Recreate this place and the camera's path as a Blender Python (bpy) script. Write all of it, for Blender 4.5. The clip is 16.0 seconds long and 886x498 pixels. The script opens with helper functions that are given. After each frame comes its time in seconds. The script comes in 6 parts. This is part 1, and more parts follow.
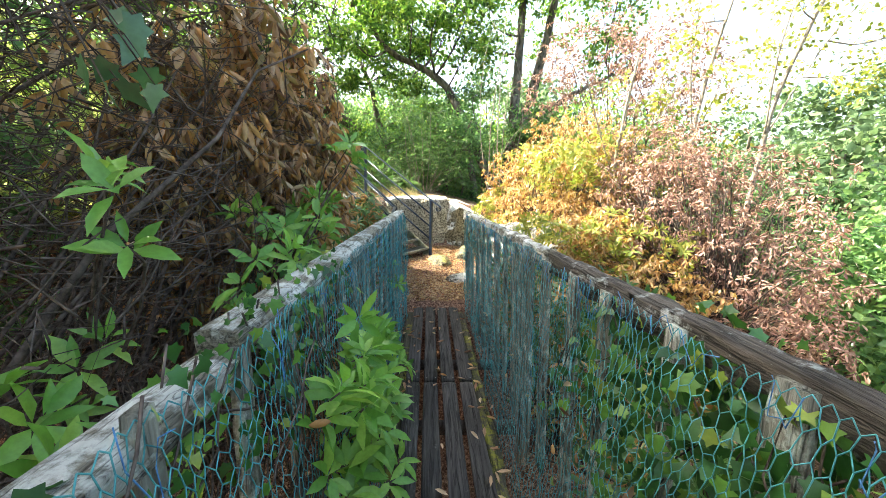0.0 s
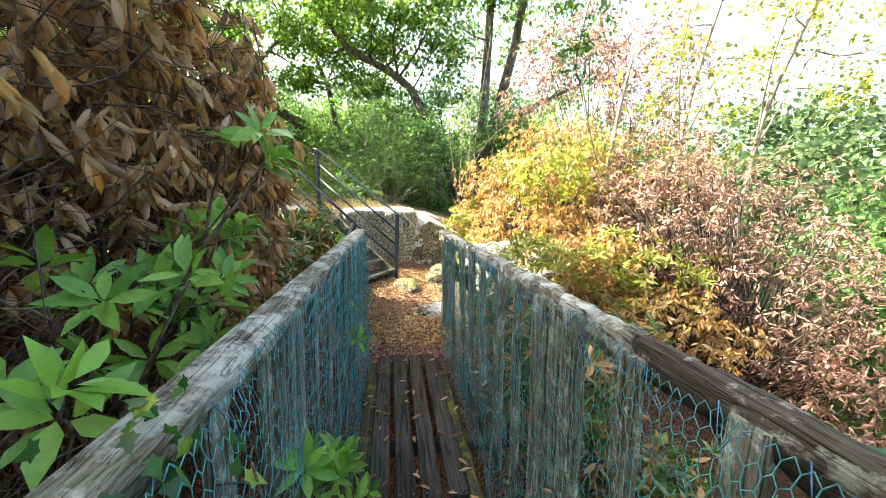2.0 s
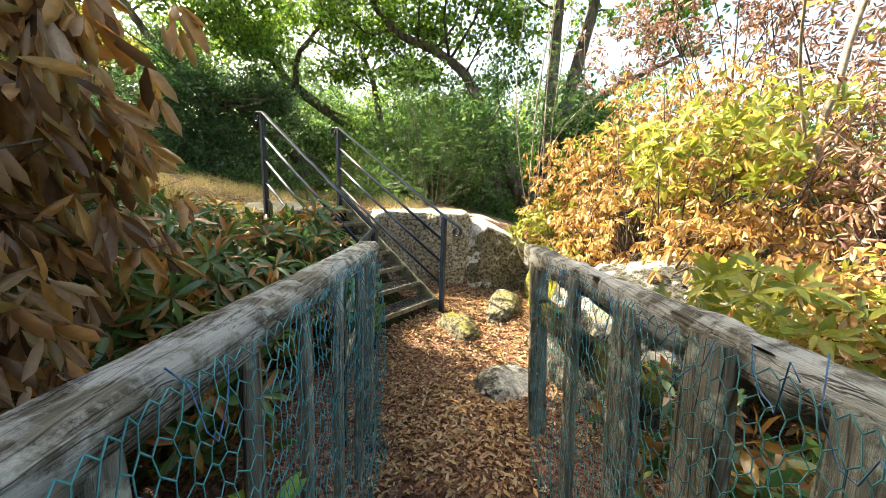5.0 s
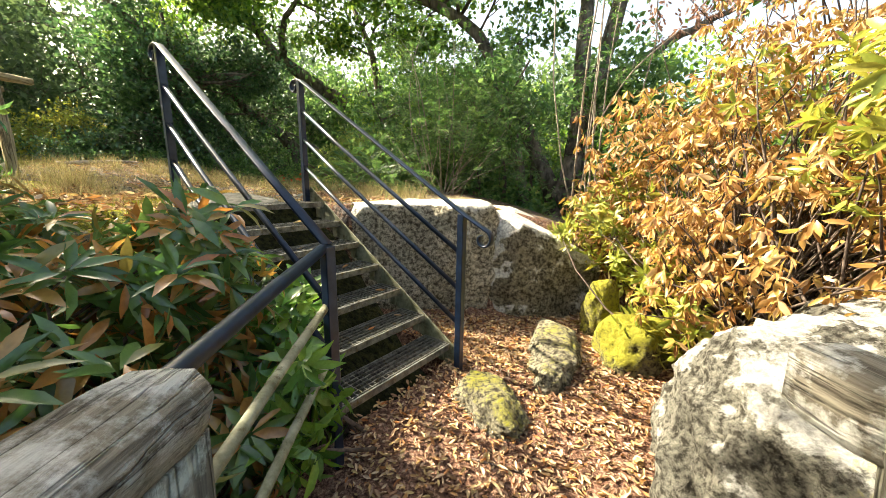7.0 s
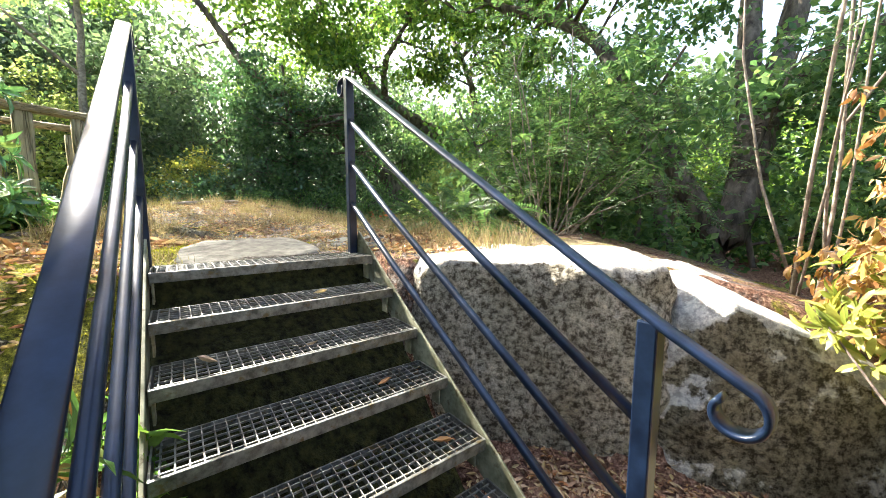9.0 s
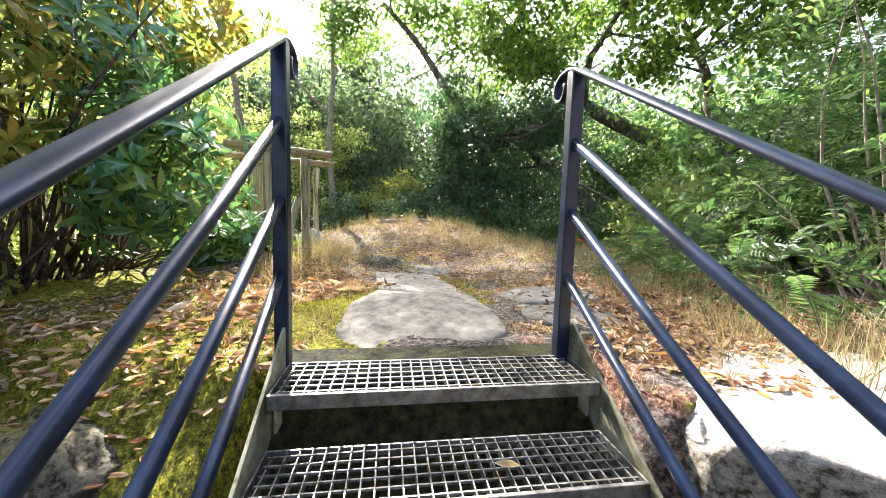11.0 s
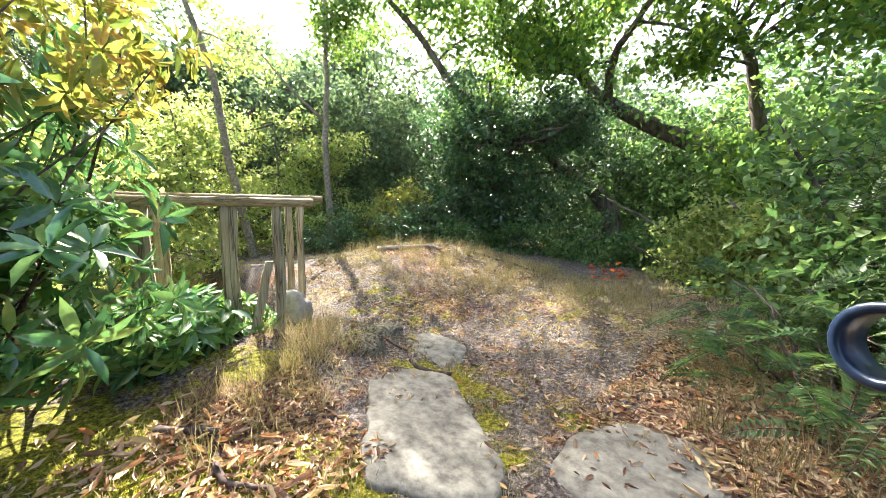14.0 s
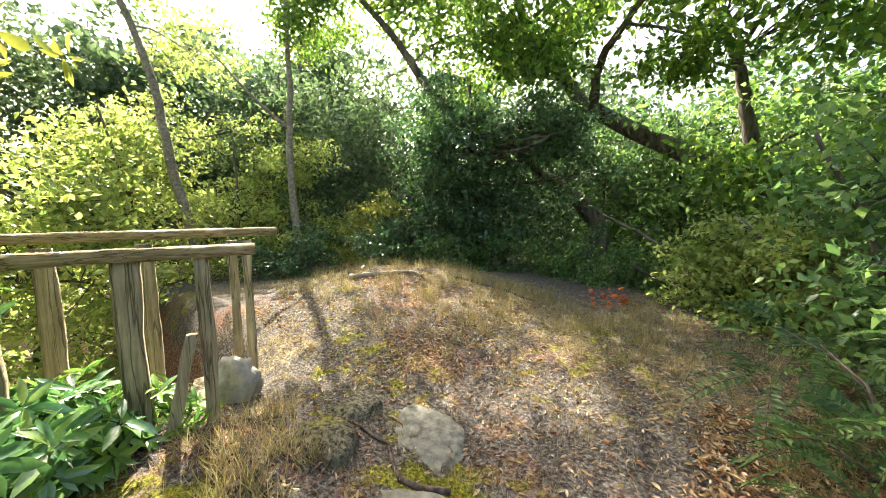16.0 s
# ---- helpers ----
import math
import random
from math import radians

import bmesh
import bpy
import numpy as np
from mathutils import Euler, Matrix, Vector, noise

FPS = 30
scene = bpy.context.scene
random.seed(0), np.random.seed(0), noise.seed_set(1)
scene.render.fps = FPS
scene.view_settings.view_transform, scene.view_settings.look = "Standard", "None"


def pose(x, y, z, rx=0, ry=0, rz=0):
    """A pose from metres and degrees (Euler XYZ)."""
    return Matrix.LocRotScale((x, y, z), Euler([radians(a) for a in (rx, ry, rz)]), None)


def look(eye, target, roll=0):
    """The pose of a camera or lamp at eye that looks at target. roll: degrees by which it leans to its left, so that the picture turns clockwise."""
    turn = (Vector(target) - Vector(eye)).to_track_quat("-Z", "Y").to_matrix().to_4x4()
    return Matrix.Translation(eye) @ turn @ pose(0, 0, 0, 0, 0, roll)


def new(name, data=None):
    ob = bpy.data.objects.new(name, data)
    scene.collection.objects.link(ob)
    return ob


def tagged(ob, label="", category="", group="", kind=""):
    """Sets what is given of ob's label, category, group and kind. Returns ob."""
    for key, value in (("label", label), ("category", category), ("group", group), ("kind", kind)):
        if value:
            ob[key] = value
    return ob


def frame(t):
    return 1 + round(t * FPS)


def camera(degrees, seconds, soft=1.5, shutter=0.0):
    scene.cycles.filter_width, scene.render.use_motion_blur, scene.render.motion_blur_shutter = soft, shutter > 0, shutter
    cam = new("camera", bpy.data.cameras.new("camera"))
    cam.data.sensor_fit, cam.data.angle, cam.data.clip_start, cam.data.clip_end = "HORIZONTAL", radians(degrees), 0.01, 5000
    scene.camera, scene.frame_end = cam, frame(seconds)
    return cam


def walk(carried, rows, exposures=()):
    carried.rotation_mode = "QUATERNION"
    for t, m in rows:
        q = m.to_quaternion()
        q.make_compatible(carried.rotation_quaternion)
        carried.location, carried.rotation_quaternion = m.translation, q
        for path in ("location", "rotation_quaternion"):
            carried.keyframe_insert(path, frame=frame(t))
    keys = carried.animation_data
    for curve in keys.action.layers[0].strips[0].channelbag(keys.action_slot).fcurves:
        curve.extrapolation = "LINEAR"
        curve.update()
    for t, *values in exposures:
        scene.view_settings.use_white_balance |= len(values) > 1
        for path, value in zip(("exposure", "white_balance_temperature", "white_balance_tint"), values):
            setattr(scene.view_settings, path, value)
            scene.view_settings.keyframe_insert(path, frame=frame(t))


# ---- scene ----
cam = camera(102.8, 16.0, 0.5)
PATH = [
    (0, (-0.197, 1.178, 1.585), (-0.112, 3.135, 1.184), 1.2),
    (0.5, (-0.228, 1.348, 1.605), (-0.073, 3.308, 1.239), 1.3),
    (1, (-0.21, 1.611, 1.609), (-0.026, 3.569, 1.246), 1.7),
    (1.5, (-0.23, 1.873, 1.612), (-0.006, 3.829, 1.261), 2.2),
    (2, (-0.261, 2.14, 1.615), (0.038, 4.086, 1.262), 2.0),
    (2.5, (-0.218, 2.429, 1.571), (0.08, 4.387, 1.287), 1.9),
    (3, (-0.181, 2.713, 1.54), (0.002, 4.67, 1.175), -0.1),
    (3.5, (-0.161, 3.009, 1.532), (-0.006, 4.971, 1.177), -0.1),
    (4, (-0.178, 3.311, 1.479), (-0.092, 5.283, 1.157), 1.1),
    (6.5, (-0.242, 5.109, 1.387), (-0.235, 7.079, 1.042), 1.7),
    (7, (-0.247, 5.46, 1.367), (-0.26, 7.422, 0.975), 1.0),
    (7.5, (-0.203, 5.822, 1.344), (-0.161, 7.787, 0.971), 0.7),
    (8, (-0.138, 6.216, 1.305), (-0.184, 8.186, 0.964), -1.3),
    (8.5, (-0.225, 6.521, 1.364), (-0.537, 8.47, 1.043), -0.7),
    (9, (-0.379, 6.743, 1.399), (-0.935, 8.652, 1.182), 0.1),
    (9.5, (-0.492, 6.997, 1.438), (-1.456, 8.738, 1.241), 0.6),
    (10, (-0.614, 7.174, 1.474), (-1.93, 8.669, 1.288), 2.5),
    (12.5, (-1.309, 7.756, 1.99), (-2.759, 9.12, 1.793), 1.4),
    (13, (-1.391, 7.886, 2.083), (-2.873, 9.208, 1.851), 1.1),
    (13.5, (-1.524, 7.956, 2.153), (-2.988, 9.302, 1.942), 1.5),
    (14, (-1.632, 8.023, 2.261), (-3.052, 9.409, 2.016), 0.7),
    (14.5, (-1.743, 8.14, 2.347), (-3.201, 9.489, 2.114), -0.5),
    (15, (-1.859, 8.244, 2.403), (-3.267, 9.639, 2.142), 1.1),
    (15.5, (-2.016, 8.356, 2.497), (-3.294, 9.866, 2.207), -0.3),
    (16, (-2.213, 8.485, 2.514), (-3.541, 9.963, 2.286), -0.1),
]
walk(cam, [(t, look(eye, target, roll)) for t, eye, target, roll in PATH], [(0.0, 3.1, 6700, 1), (1.5, 3.05, 6800, 0), (3.0, 2.85, 7450, 2), (6.5, 2.4, 7500, 5), (8.0, 2.6, 7250, 6), (9.5, 2.92, 6200, 13), (12.5, 2.8, 6200, 18), (13.5, 2.82, 6050, 15), (14.5, 2.75, 6600, 13), (16.0, 2.55, 6850, 8)])

# ---- light ----
SUN = Vector((-0.705, 0.30, 0.643))
world = bpy.data.worlds.new("sky")
scene.world = world
world.use_nodes = True
wn = world.node_tree.nodes
sky = wn.new("ShaderNodeTexSky")
sky.sky_type, sky.sun_disc = "NISHITA", False
sky.sun_elevation = math.asin(SUN.z)
sky.sun_rotation = math.atan2(SUN.x, SUN.y)
sky.dust_density, sky.air_density = 6.0, 1.0
world.node_tree.links.new(sky.outputs[0], wn["Background"].inputs[0])
wn["Background"].inputs[1].default_value = 0.13
sun = new("sun", bpy.data.lights.new("sun", "SUN"))
sun.data.energy, sun.data.angle, sun.data.color = 4.6, radians(0.6), (1.0, 0.94, 0.84)
sun.matrix_world = look((0, 0, 20), Vector((0, 0, 20)) - SUN)

# ---- number helpers ----
rng = np.random.default_rng(7)


def sstep(a, b, v):
    t = np.clip((v - a) / (b - a), 0, 1)
    return t * t * (3 - 2 * t)


def vnoise(x, y, s=1.0, seed=0):
    """Smooth value noise from -1 to 1."""
    x, y = np.asarray(x, float) / s, np.asarray(y, float) / s
    xi, yi = np.floor(x).astype(np.int64), np.floor(y).astype(np.int64)
    fx, fy = x - xi, y - yi
    fx, fy = fx * fx * (3 - 2 * fx), fy * fy * (3 - 2 * fy)

    def h(a, b):
        v = np.sin(a * 127.1 + b * 311.7 + seed * 74.7) * 43758.5453
        return v - np.floor(v)

    top = h(xi, yi) * (1 - fx) + h(xi + 1, yi) * fx
    low = h(xi, yi + 1) * (1 - fx) + h(xi + 1, yi + 1) * fx
    return 2 * (top * (1 - fy) + low * fy) - 1


def unit(v):
    return v / np.maximum(np.linalg.norm(v, axis=-1, keepdims=True), 1e-9)


def height(x, y):
    """Height of the ground: a ravine under the bridge, a hollow before the stairs, a terrace above them."""
    x, y = np.asarray(x, float), np.asarray(y, float)
    low = 0.08 + 0.05 * sstep(6.6, 8.2, y) - 1.5 * sstep(1.9, 4.5, x) + 0.12 * sstep(-1.0, -2.5, x)
    ravine = sstep(5.45, 4.2, y) * sstep(-1.9, -0.9, y)
    low = low + (-1.7 - low) * ravine
    edge = np.interp(x, [-14, -6, -3.5, -2.1, -1.3, -0.9, 1.2, 3, 14], [2.0, 5.0, 6.7, 7.7, 8.3, 8.8, 8.9, 9.6, 13])
    up = sstep(-0.30, 0.08, (y - edge) * 0.8)
    top = 1.13 - 0.55 * sstep(-0.3, 2.5, x)
    top = top + 0.42 * np.exp(-((x + 6.5) ** 2 + (y - 12.2) ** 2) / 3.2) - 0.09 * np.exp(-((x + 3.6) ** 2 + (y - 10.4) ** 2) / 1.6)
    top = top + 0.16 * np.exp(-((x + 4.2) ** 2 + (y - 8.9) ** 2) / 0.4)
    top = top - 1.5 * sstep(-4.9, -6.3, x) * sstep(9.9, 8.9, y)
    far = np.hypot(x + 3, y - 9)
    top = top - 1.8 * sstep(9, 24, far)
    z = low + (top - low) * up
    run, side = -0.8 * (x + 0.483) + 0.6 * (y - 7.302), 0.6 * (x + 0.483) + 0.8 * (y - 7.302)
    under = sstep(0.60, 0.50, np.abs(side)) * sstep(0.02, 0.16, run) * sstep(1.72, 1.60, run)
    z = z + (np.minimum(z, run * 0.64 - 0.85) - z) * under
    bank = sstep(-0.52, -0.62, side) * sstep(-1.7, -1.2, side) * sstep(0.1, 0.6, run) * sstep(2.2, 1.7, run)
    z = z + (np.maximum(z, np.minimum(run * 0.64 + 0.04, 1.1)) - z) * bank
    z = z + 0.035 * vnoise(x, y, 0.55) + 0.015 * vnoise(x, y, 0.17, 3) + 0.25 * sstep(12, 30, far) * vnoise(x, y, 5, 5)
    return z


def raw_mesh(name, verts, faces):
    """A mesh from vertex rows and arrays of faces with equal corner counts."""
    faces = faces if isinstance(faces, list) else [faces]
    me = bpy.data.meshes.new(name)
    verts = np.asarray(verts, np.float32).reshape(-1, 3)
    me.vertices.add(len(verts))
    me.vertices.foreach_set("co", verts.ravel())
    corners = np.concatenate([np.asarray(f, np.int32).ravel() for f in faces])
    sizes = np.concatenate([np.full(len(f), np.shape(f)[1], np.int32) for f in faces])
    me.loops.add(len(corners))
    me.loops.foreach_set("vertex_index", corners)
    me.polygons.add(len(sizes))
    me.polygons.foreach_set("loop_start", np.concatenate([[0], np.cumsum(sizes)[:-1]]).astype(np.int32))
    me.update(calc_edges=True)
    return me


def smooth(me):
    me.polygons.foreach_set("use_smooth", np.ones(len(me.polygons), bool))
    return me


# ---- materials ----
def nodes_of(name):
    m = bpy.data.materials.new(name)
    m.use_nodes = True
    return m, m.node_tree.nodes, m.node_tree.links, m.node_tree.nodes["Principled BSDF"]


def ramp_node(n, colours, spots=None):
    r = n.new("ShaderNodeValToRGB")
    e = r.color_ramp.elements
    while len(e) < len(colours):
        e.new(0.5)
    for i, c in enumerate(colours):
        e[i].position = spots[i] if spots else i / max(1, len(colours) - 1)
        e[i].color = (*c, 1)
    return r


def noise_node(n, l, scale, detail=4, rough=0.6, stretch=None):
    t, tc = n.new("ShaderNodeTexNoise"), n.new("ShaderNodeTexCoord")
    t.inputs["Scale"].default_value, t.inputs["Detail"].default_value, t.inputs["Roughness"].default_value = scale, detail, rough
    if stretch:
        mp = n.new("ShaderNodeMapping")
        mp.inputs["Scale"].default_value = stretch
        l.new(tc.outputs["Object"], mp.inputs[0])
        l.new(mp.outputs[0], t.inputs[0])
    else:
        l.new(tc.outputs["Object"], t.inputs[0])
    return t


def mix_node(n, l, fac, a, b, mode="MIX"):
    m = n.new("ShaderNodeMix")
    m.data_type, m.blend_type = "RGBA", mode
    for socket, v in ((m.inputs[0], fac), (m.inputs[6], a), (m.inputs[7], b)):
        if isinstance(v, (int, float)):
            socket.default_value = v
        elif isinstance(v, tuple):
            socket.default_value = (*v, 1)
        else:
            l.new(v, socket)
    return m.outputs[2]


def bump_to(n, l, bsdf, fac, strength, dist):
    b = n.new("ShaderNodeBump")
    b.inputs["Strength"].default_value, b.inputs["Distance"].default_value = strength, dist
    l.new(fac, b.inputs["Height"])
    l.new(b.outputs[0], bsdf.inputs["Normal"])


def leaf_material(name, colours, rough=0.45, through_light=0.4, spots=None, blotch=0.35):
    """Leaves: every leaf has its own shade, blotches, and lets some light through."""
    m, n, l, p = nodes_of(name)
    geo = n.new("ShaderNodeNewGeometry")
    r = ramp_node(n, colours, spots)
    l.new(geo.outputs["Random Per Island"], r.inputs[0])
    big = noise_node(n, l, 1.3, 2)
    fine = noise_node(n, l, 55, 3)
    tone = ramp_node(n, [(0.55, 0.55, 0.55), (1.15, 1.15, 1.1)], [0.3, 0.7])
    l.new(big.outputs[0], tone.inputs[0])
    c = mix_node(n, l, blotch, r.outputs[0], tone.outputs[0], "MULTIPLY")
    vein = ramp_node(n, [(0.7, 0.68, 0.6), (1.1, 1.1, 1.05)], [0.35, 0.65])
    l.new(fine.outputs[0], vein.inputs[0])
    c = mix_node(n, l, 0.5, c, vein.outputs[0], "MULTIPLY")
    l.new(c, p.inputs["Base Color"])
    p.inputs["Roughness"].default_value = rough
    p.inputs["Specular IOR Level"].default_value = 0.25 if rough > 0.5 else 0.45 if rough > 0.3 else 0.8
    bump_to(n, l, p, fine.outputs[0], 0.25, 0.004)
    t, mx = n.new("ShaderNodeBsdfTranslucent"), n.new("ShaderNodeMixShader")
    warm = mix_node(n, l, 0.7, c, (1.25, 1.25, 0.55), "MULTIPLY")
    l.new(mix_node(n, l, 0.35, c, warm), t.inputs[0])
    mx.inputs[0].default_value = through_light
    l.new(p.outputs[0], mx.inputs[1])
    l.new(t.outputs[0], mx.inputs[2])
    l.new(mx.outputs[0], n["Material Output"].inputs[0])
    return m


def wood_material(name, dark, light, lichen, amount, grain):
    """Weathered wood: fine grain along one axis, cracks, lichen crusts."""
    m, n, l, p = nodes_of(name)
    g = noise_node(n, l, 1.0, 8, 0.65, grain)
    r = ramp_node(n, [dark, light], [0.32, 0.68])
    l.new(g.outputs[0], r.inputs[0])
    info = n.new("ShaderNodeObjectInfo")
    tint = ramp_node(n, [(0.72, 0.7, 0.66), (1.15, 1.12, 1.08)])
    l.new(info.outputs["Random"], tint.inputs[0])
    c = mix_node(n, l, 0.7, r.outputs[0], tint.outputs[0], "MULTIPLY")
    s = noise_node(n, l, 9, 7, 0.7)
    mask = ramp_node(n, [(0, 0, 0), (1, 1, 1)], [0.62 - amount, 0.72 - amount])
    l.new(s.outputs[0], mask.inputs[0])
    c = mix_node(n, l, mask.outputs[0], c, lichen)
    d = noise_node(n, l, 2.2, 3)
    stain = ramp_node(n, [(0.5, 0.5, 0.46), (1.1, 1.1, 1.1)], [0.35, 0.6])
    l.new(d.outputs[0], stain.inputs[0])
    c = mix_node(n, l, 0.6, c, stain.outputs[0], "MULTIPLY")
    k = noise_node(n, l, 1.0, 3, 0.5, tuple(0.42 * v for v in grain))
    gap = n.new("ShaderNodeMath")
    gap.operation = "SUBTRACT"
    l.new(k.outputs[0], gap.inputs[0])
    gap.inputs[1].default_value = 0.47
    wide = n.new("ShaderNodeMath")
    wide.operation = "ABSOLUTE"
    l.new(gap.outputs[0], wide.inputs[0])
    crack = ramp_node(n, [(0.10, 0.09, 0.08), (1, 1, 1)], [0.004, 0.022])
    l.new(wide.outputs[0], crack.inputs[0])
    c = mix_node(n, l, 0.65, c, crack.outputs[0], "MULTIPLY")
    l.new(c, p.inputs["Base Color"])
    p.inputs["Roughness"].default_value, p.inputs["Specular IOR Level"].default_value = 0.85, 0.2
    bump_to(n, l, p, mix_node(n, l, 0.5, g.outputs[0], crack.outputs[0], "MULTIPLY"), 1.0, 0.03)
    return m


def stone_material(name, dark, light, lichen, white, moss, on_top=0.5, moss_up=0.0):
    """Sandstone boulder: mottled, moss in patches; upward faces whitened by lichen and painted-in sunlight."""
    m, n, l, p = nodes_of(name)
    a, b, c3 = noise_node(n, l, 3.0, 8, 0.7), noise_node(n, l, 31, 8, 0.75), noise_node(n, l, 1.4, 5, 0.6)
    r = ramp_node(n, [dark, light], [0.3, 0.7])
    l.new(a.outputs[0], r.inputs[0])
    sp = ramp_node(n, [(0.22, 0.20, 0.17), (1.0, 1.0, 0.97), (1.6, 1.6, 1.55)], [0.42, 0.52, 0.62])
    l.new(b.outputs[0], sp.inputs[0])
    c = mix_node(n, l, 1.0, r.outputs[0], sp.outputs[0], "MULTIPLY")
    # faces that look up turn paler: lichen, with sunlight put into the colour
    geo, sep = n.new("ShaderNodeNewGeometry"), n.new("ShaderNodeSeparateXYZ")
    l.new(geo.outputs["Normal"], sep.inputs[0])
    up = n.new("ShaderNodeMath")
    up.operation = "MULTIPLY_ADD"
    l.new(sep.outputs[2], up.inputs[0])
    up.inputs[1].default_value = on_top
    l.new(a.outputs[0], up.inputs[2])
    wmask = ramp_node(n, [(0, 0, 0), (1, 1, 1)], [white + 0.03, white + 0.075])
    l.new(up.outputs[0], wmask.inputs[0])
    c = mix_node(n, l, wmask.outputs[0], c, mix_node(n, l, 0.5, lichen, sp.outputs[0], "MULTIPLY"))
    mm = ramp_node(n, [(0, 0, 0), (1, 1, 1)], [moss, moss + 0.1])
    face = n.new("ShaderNodeMath")
    face.operation = "MULTIPLY_ADD"
    l.new(sep.outputs[2], face.inputs[0])
    face.inputs[1].default_value = moss_up
    l.new(mix_node(n, l, 0.45, c3.outputs[0], b.outputs[0]), face.inputs[2])
    l.new(face.outputs[0], mm.inputs[0])
    green = mix_node(n, l, b.outputs[0], (0.05, 0.055, 0.008), (0.44, 0.41, 0.05))
    c = mix_node(n, l, mm.outputs[0], c, green)
    l.new(c, p.inputs["Base Color"])
    p.inputs["Roughness"].default_value, p.inputs["Specular IOR Level"].default_value = 0.92, 0.18
    bump_to(n, l, p, b.outputs[0], 1.0, 0.05)
    return m


def plain_material(name, dark, light, scale, rough, metal=0.0, bump=0.2, dist=0.003, stretch=None, rust=None):
    m, n, l, p = nodes_of(name)
    a, b = noise_node(n, l, scale, 6, 0.65, stretch), noise_node(n, l, scale * 0.17, 3)
    r = ramp_node(n, [dark, light], [0.35, 0.65])
    l.new(a.outputs[0], r.inputs[0])
    t = ramp_node(n, [(0.65, 0.65, 0.65), (1.15, 1.15, 1.15)], [0.3, 0.7])
    l.new(b.outputs[0], t.inputs[0])
    c = mix_node(n, l, 0.7, r.outputs[0], t.outputs[0], "MULTIPLY")
    if rust:
        k = noise_node(n, l, 22, 6, 0.7)
        km = ramp_node(n, [(0, 0, 0), (1, 1, 1)], [0.56, 0.66])
        l.new(k.outputs[0], km.inputs[0])
        c = mix_node(n, l, km.outputs[0], c, rust)
    l.new(c, p.inputs["Base Color"])
    p.inputs["Roughness"].default_value, p.inputs["Metallic"].default_value = rough, metal
    p.inputs["Specular IOR Level"].default_value = 0.6 if rough < 0.4 else 0.4 if rough < 0.8 else 0.12
    bump_to(n, l, p, a.outputs[0], bump, dist)
    return m


def ground_material():
    """Earth, leaf litter, moss and dry grass, mixed by the weights stored on the ground."""
    m, n, l, p = nodes_of("ground_earth")
    at = n.new("ShaderNodeAttribute")
    at.attribute_name = "cover"
    sep = n.new("ShaderNodeSeparateColor")
    l.new(at.outputs["Color"], sep.inputs[0])
    f1, f2, f3 = noise_node(n, l, 38, 8, 0.75), noise_node(n, l, 6, 6, 0.7), noise_node(n, l, 120, 4, 0.7)
    earth = ramp_node(n, [(0.03, 0.023, 0.018), (0.12, 0.10, 0.084), (0.33, 0.30, 0.27)], [0.38, 0.5, 0.64])
    litter = ramp_node(n, [(0.05, 0.026, 0.018), (0.20, 0.105, 0.07), (0.46, 0.30, 0.21)], [0.38, 0.5, 0.63])
    mossc = ramp_node(n, [(0.04, 0.045, 0.009), (0.18, 0.175, 0.022), (0.46, 0.42, 0.05)], [0.38, 0.5, 0.64])
    straw = ramp_node(n, [(0.07, 0.054, 0.028), (0.21, 0.165, 0.09), (0.44, 0.37, 0.23)], [0.38, 0.5, 0.63])
    for r in (earth, litter, mossc, straw):
        l.new(f1.outputs[0], r.inputs[0])

    def weight(socket):
        a = n.new("ShaderNodeMath")
        a.operation = "MULTIPLY_ADD"
        l.new(f2.outputs[0], a.inputs[0])
        a.inputs[1].default_value = 1.6
        b = n.new("ShaderNodeMath")
        b.operation = "ADD"
        l.new(socket, b.inputs[0])
        b.inputs[1].default_value = -1.3
        l.new(b.outputs[0], a.inputs[2])
        r = ramp_node(n, [(0, 0, 0), (1, 1, 1)], [0.0, 0.18])
        l.new(a.outputs[0], r.inputs[0])
        return r.outputs[0]

    c = mix_node(n, l, weight(sep.outputs[0]), earth.outputs[0], litter.outputs[0])
    c = mix_node(n, l, weight(sep.outputs[2]), c, straw.outputs[0])
    c = mix_node(n, l, weight(sep.outputs[1]), c, mossc.outputs[0])
    sp = ramp_node(n, [(0.4, 0.4, 0.4), (1.35, 1.35, 1.35)], [0.4, 0.6])
    l.new(f3.outputs[0], sp.inputs[0])
    l.new(mix_node(n, l, 0.7, c, sp.outputs[0], "MULTIPLY"), p.inputs["Base Color"])
    p.inputs["Roughness"].default_value, p.inputs["Specular IOR Level"].default_value = 0.95, 0.1
    bump_to(n, l, p, f1.outputs[0], 1.0, 0.03)
    return m


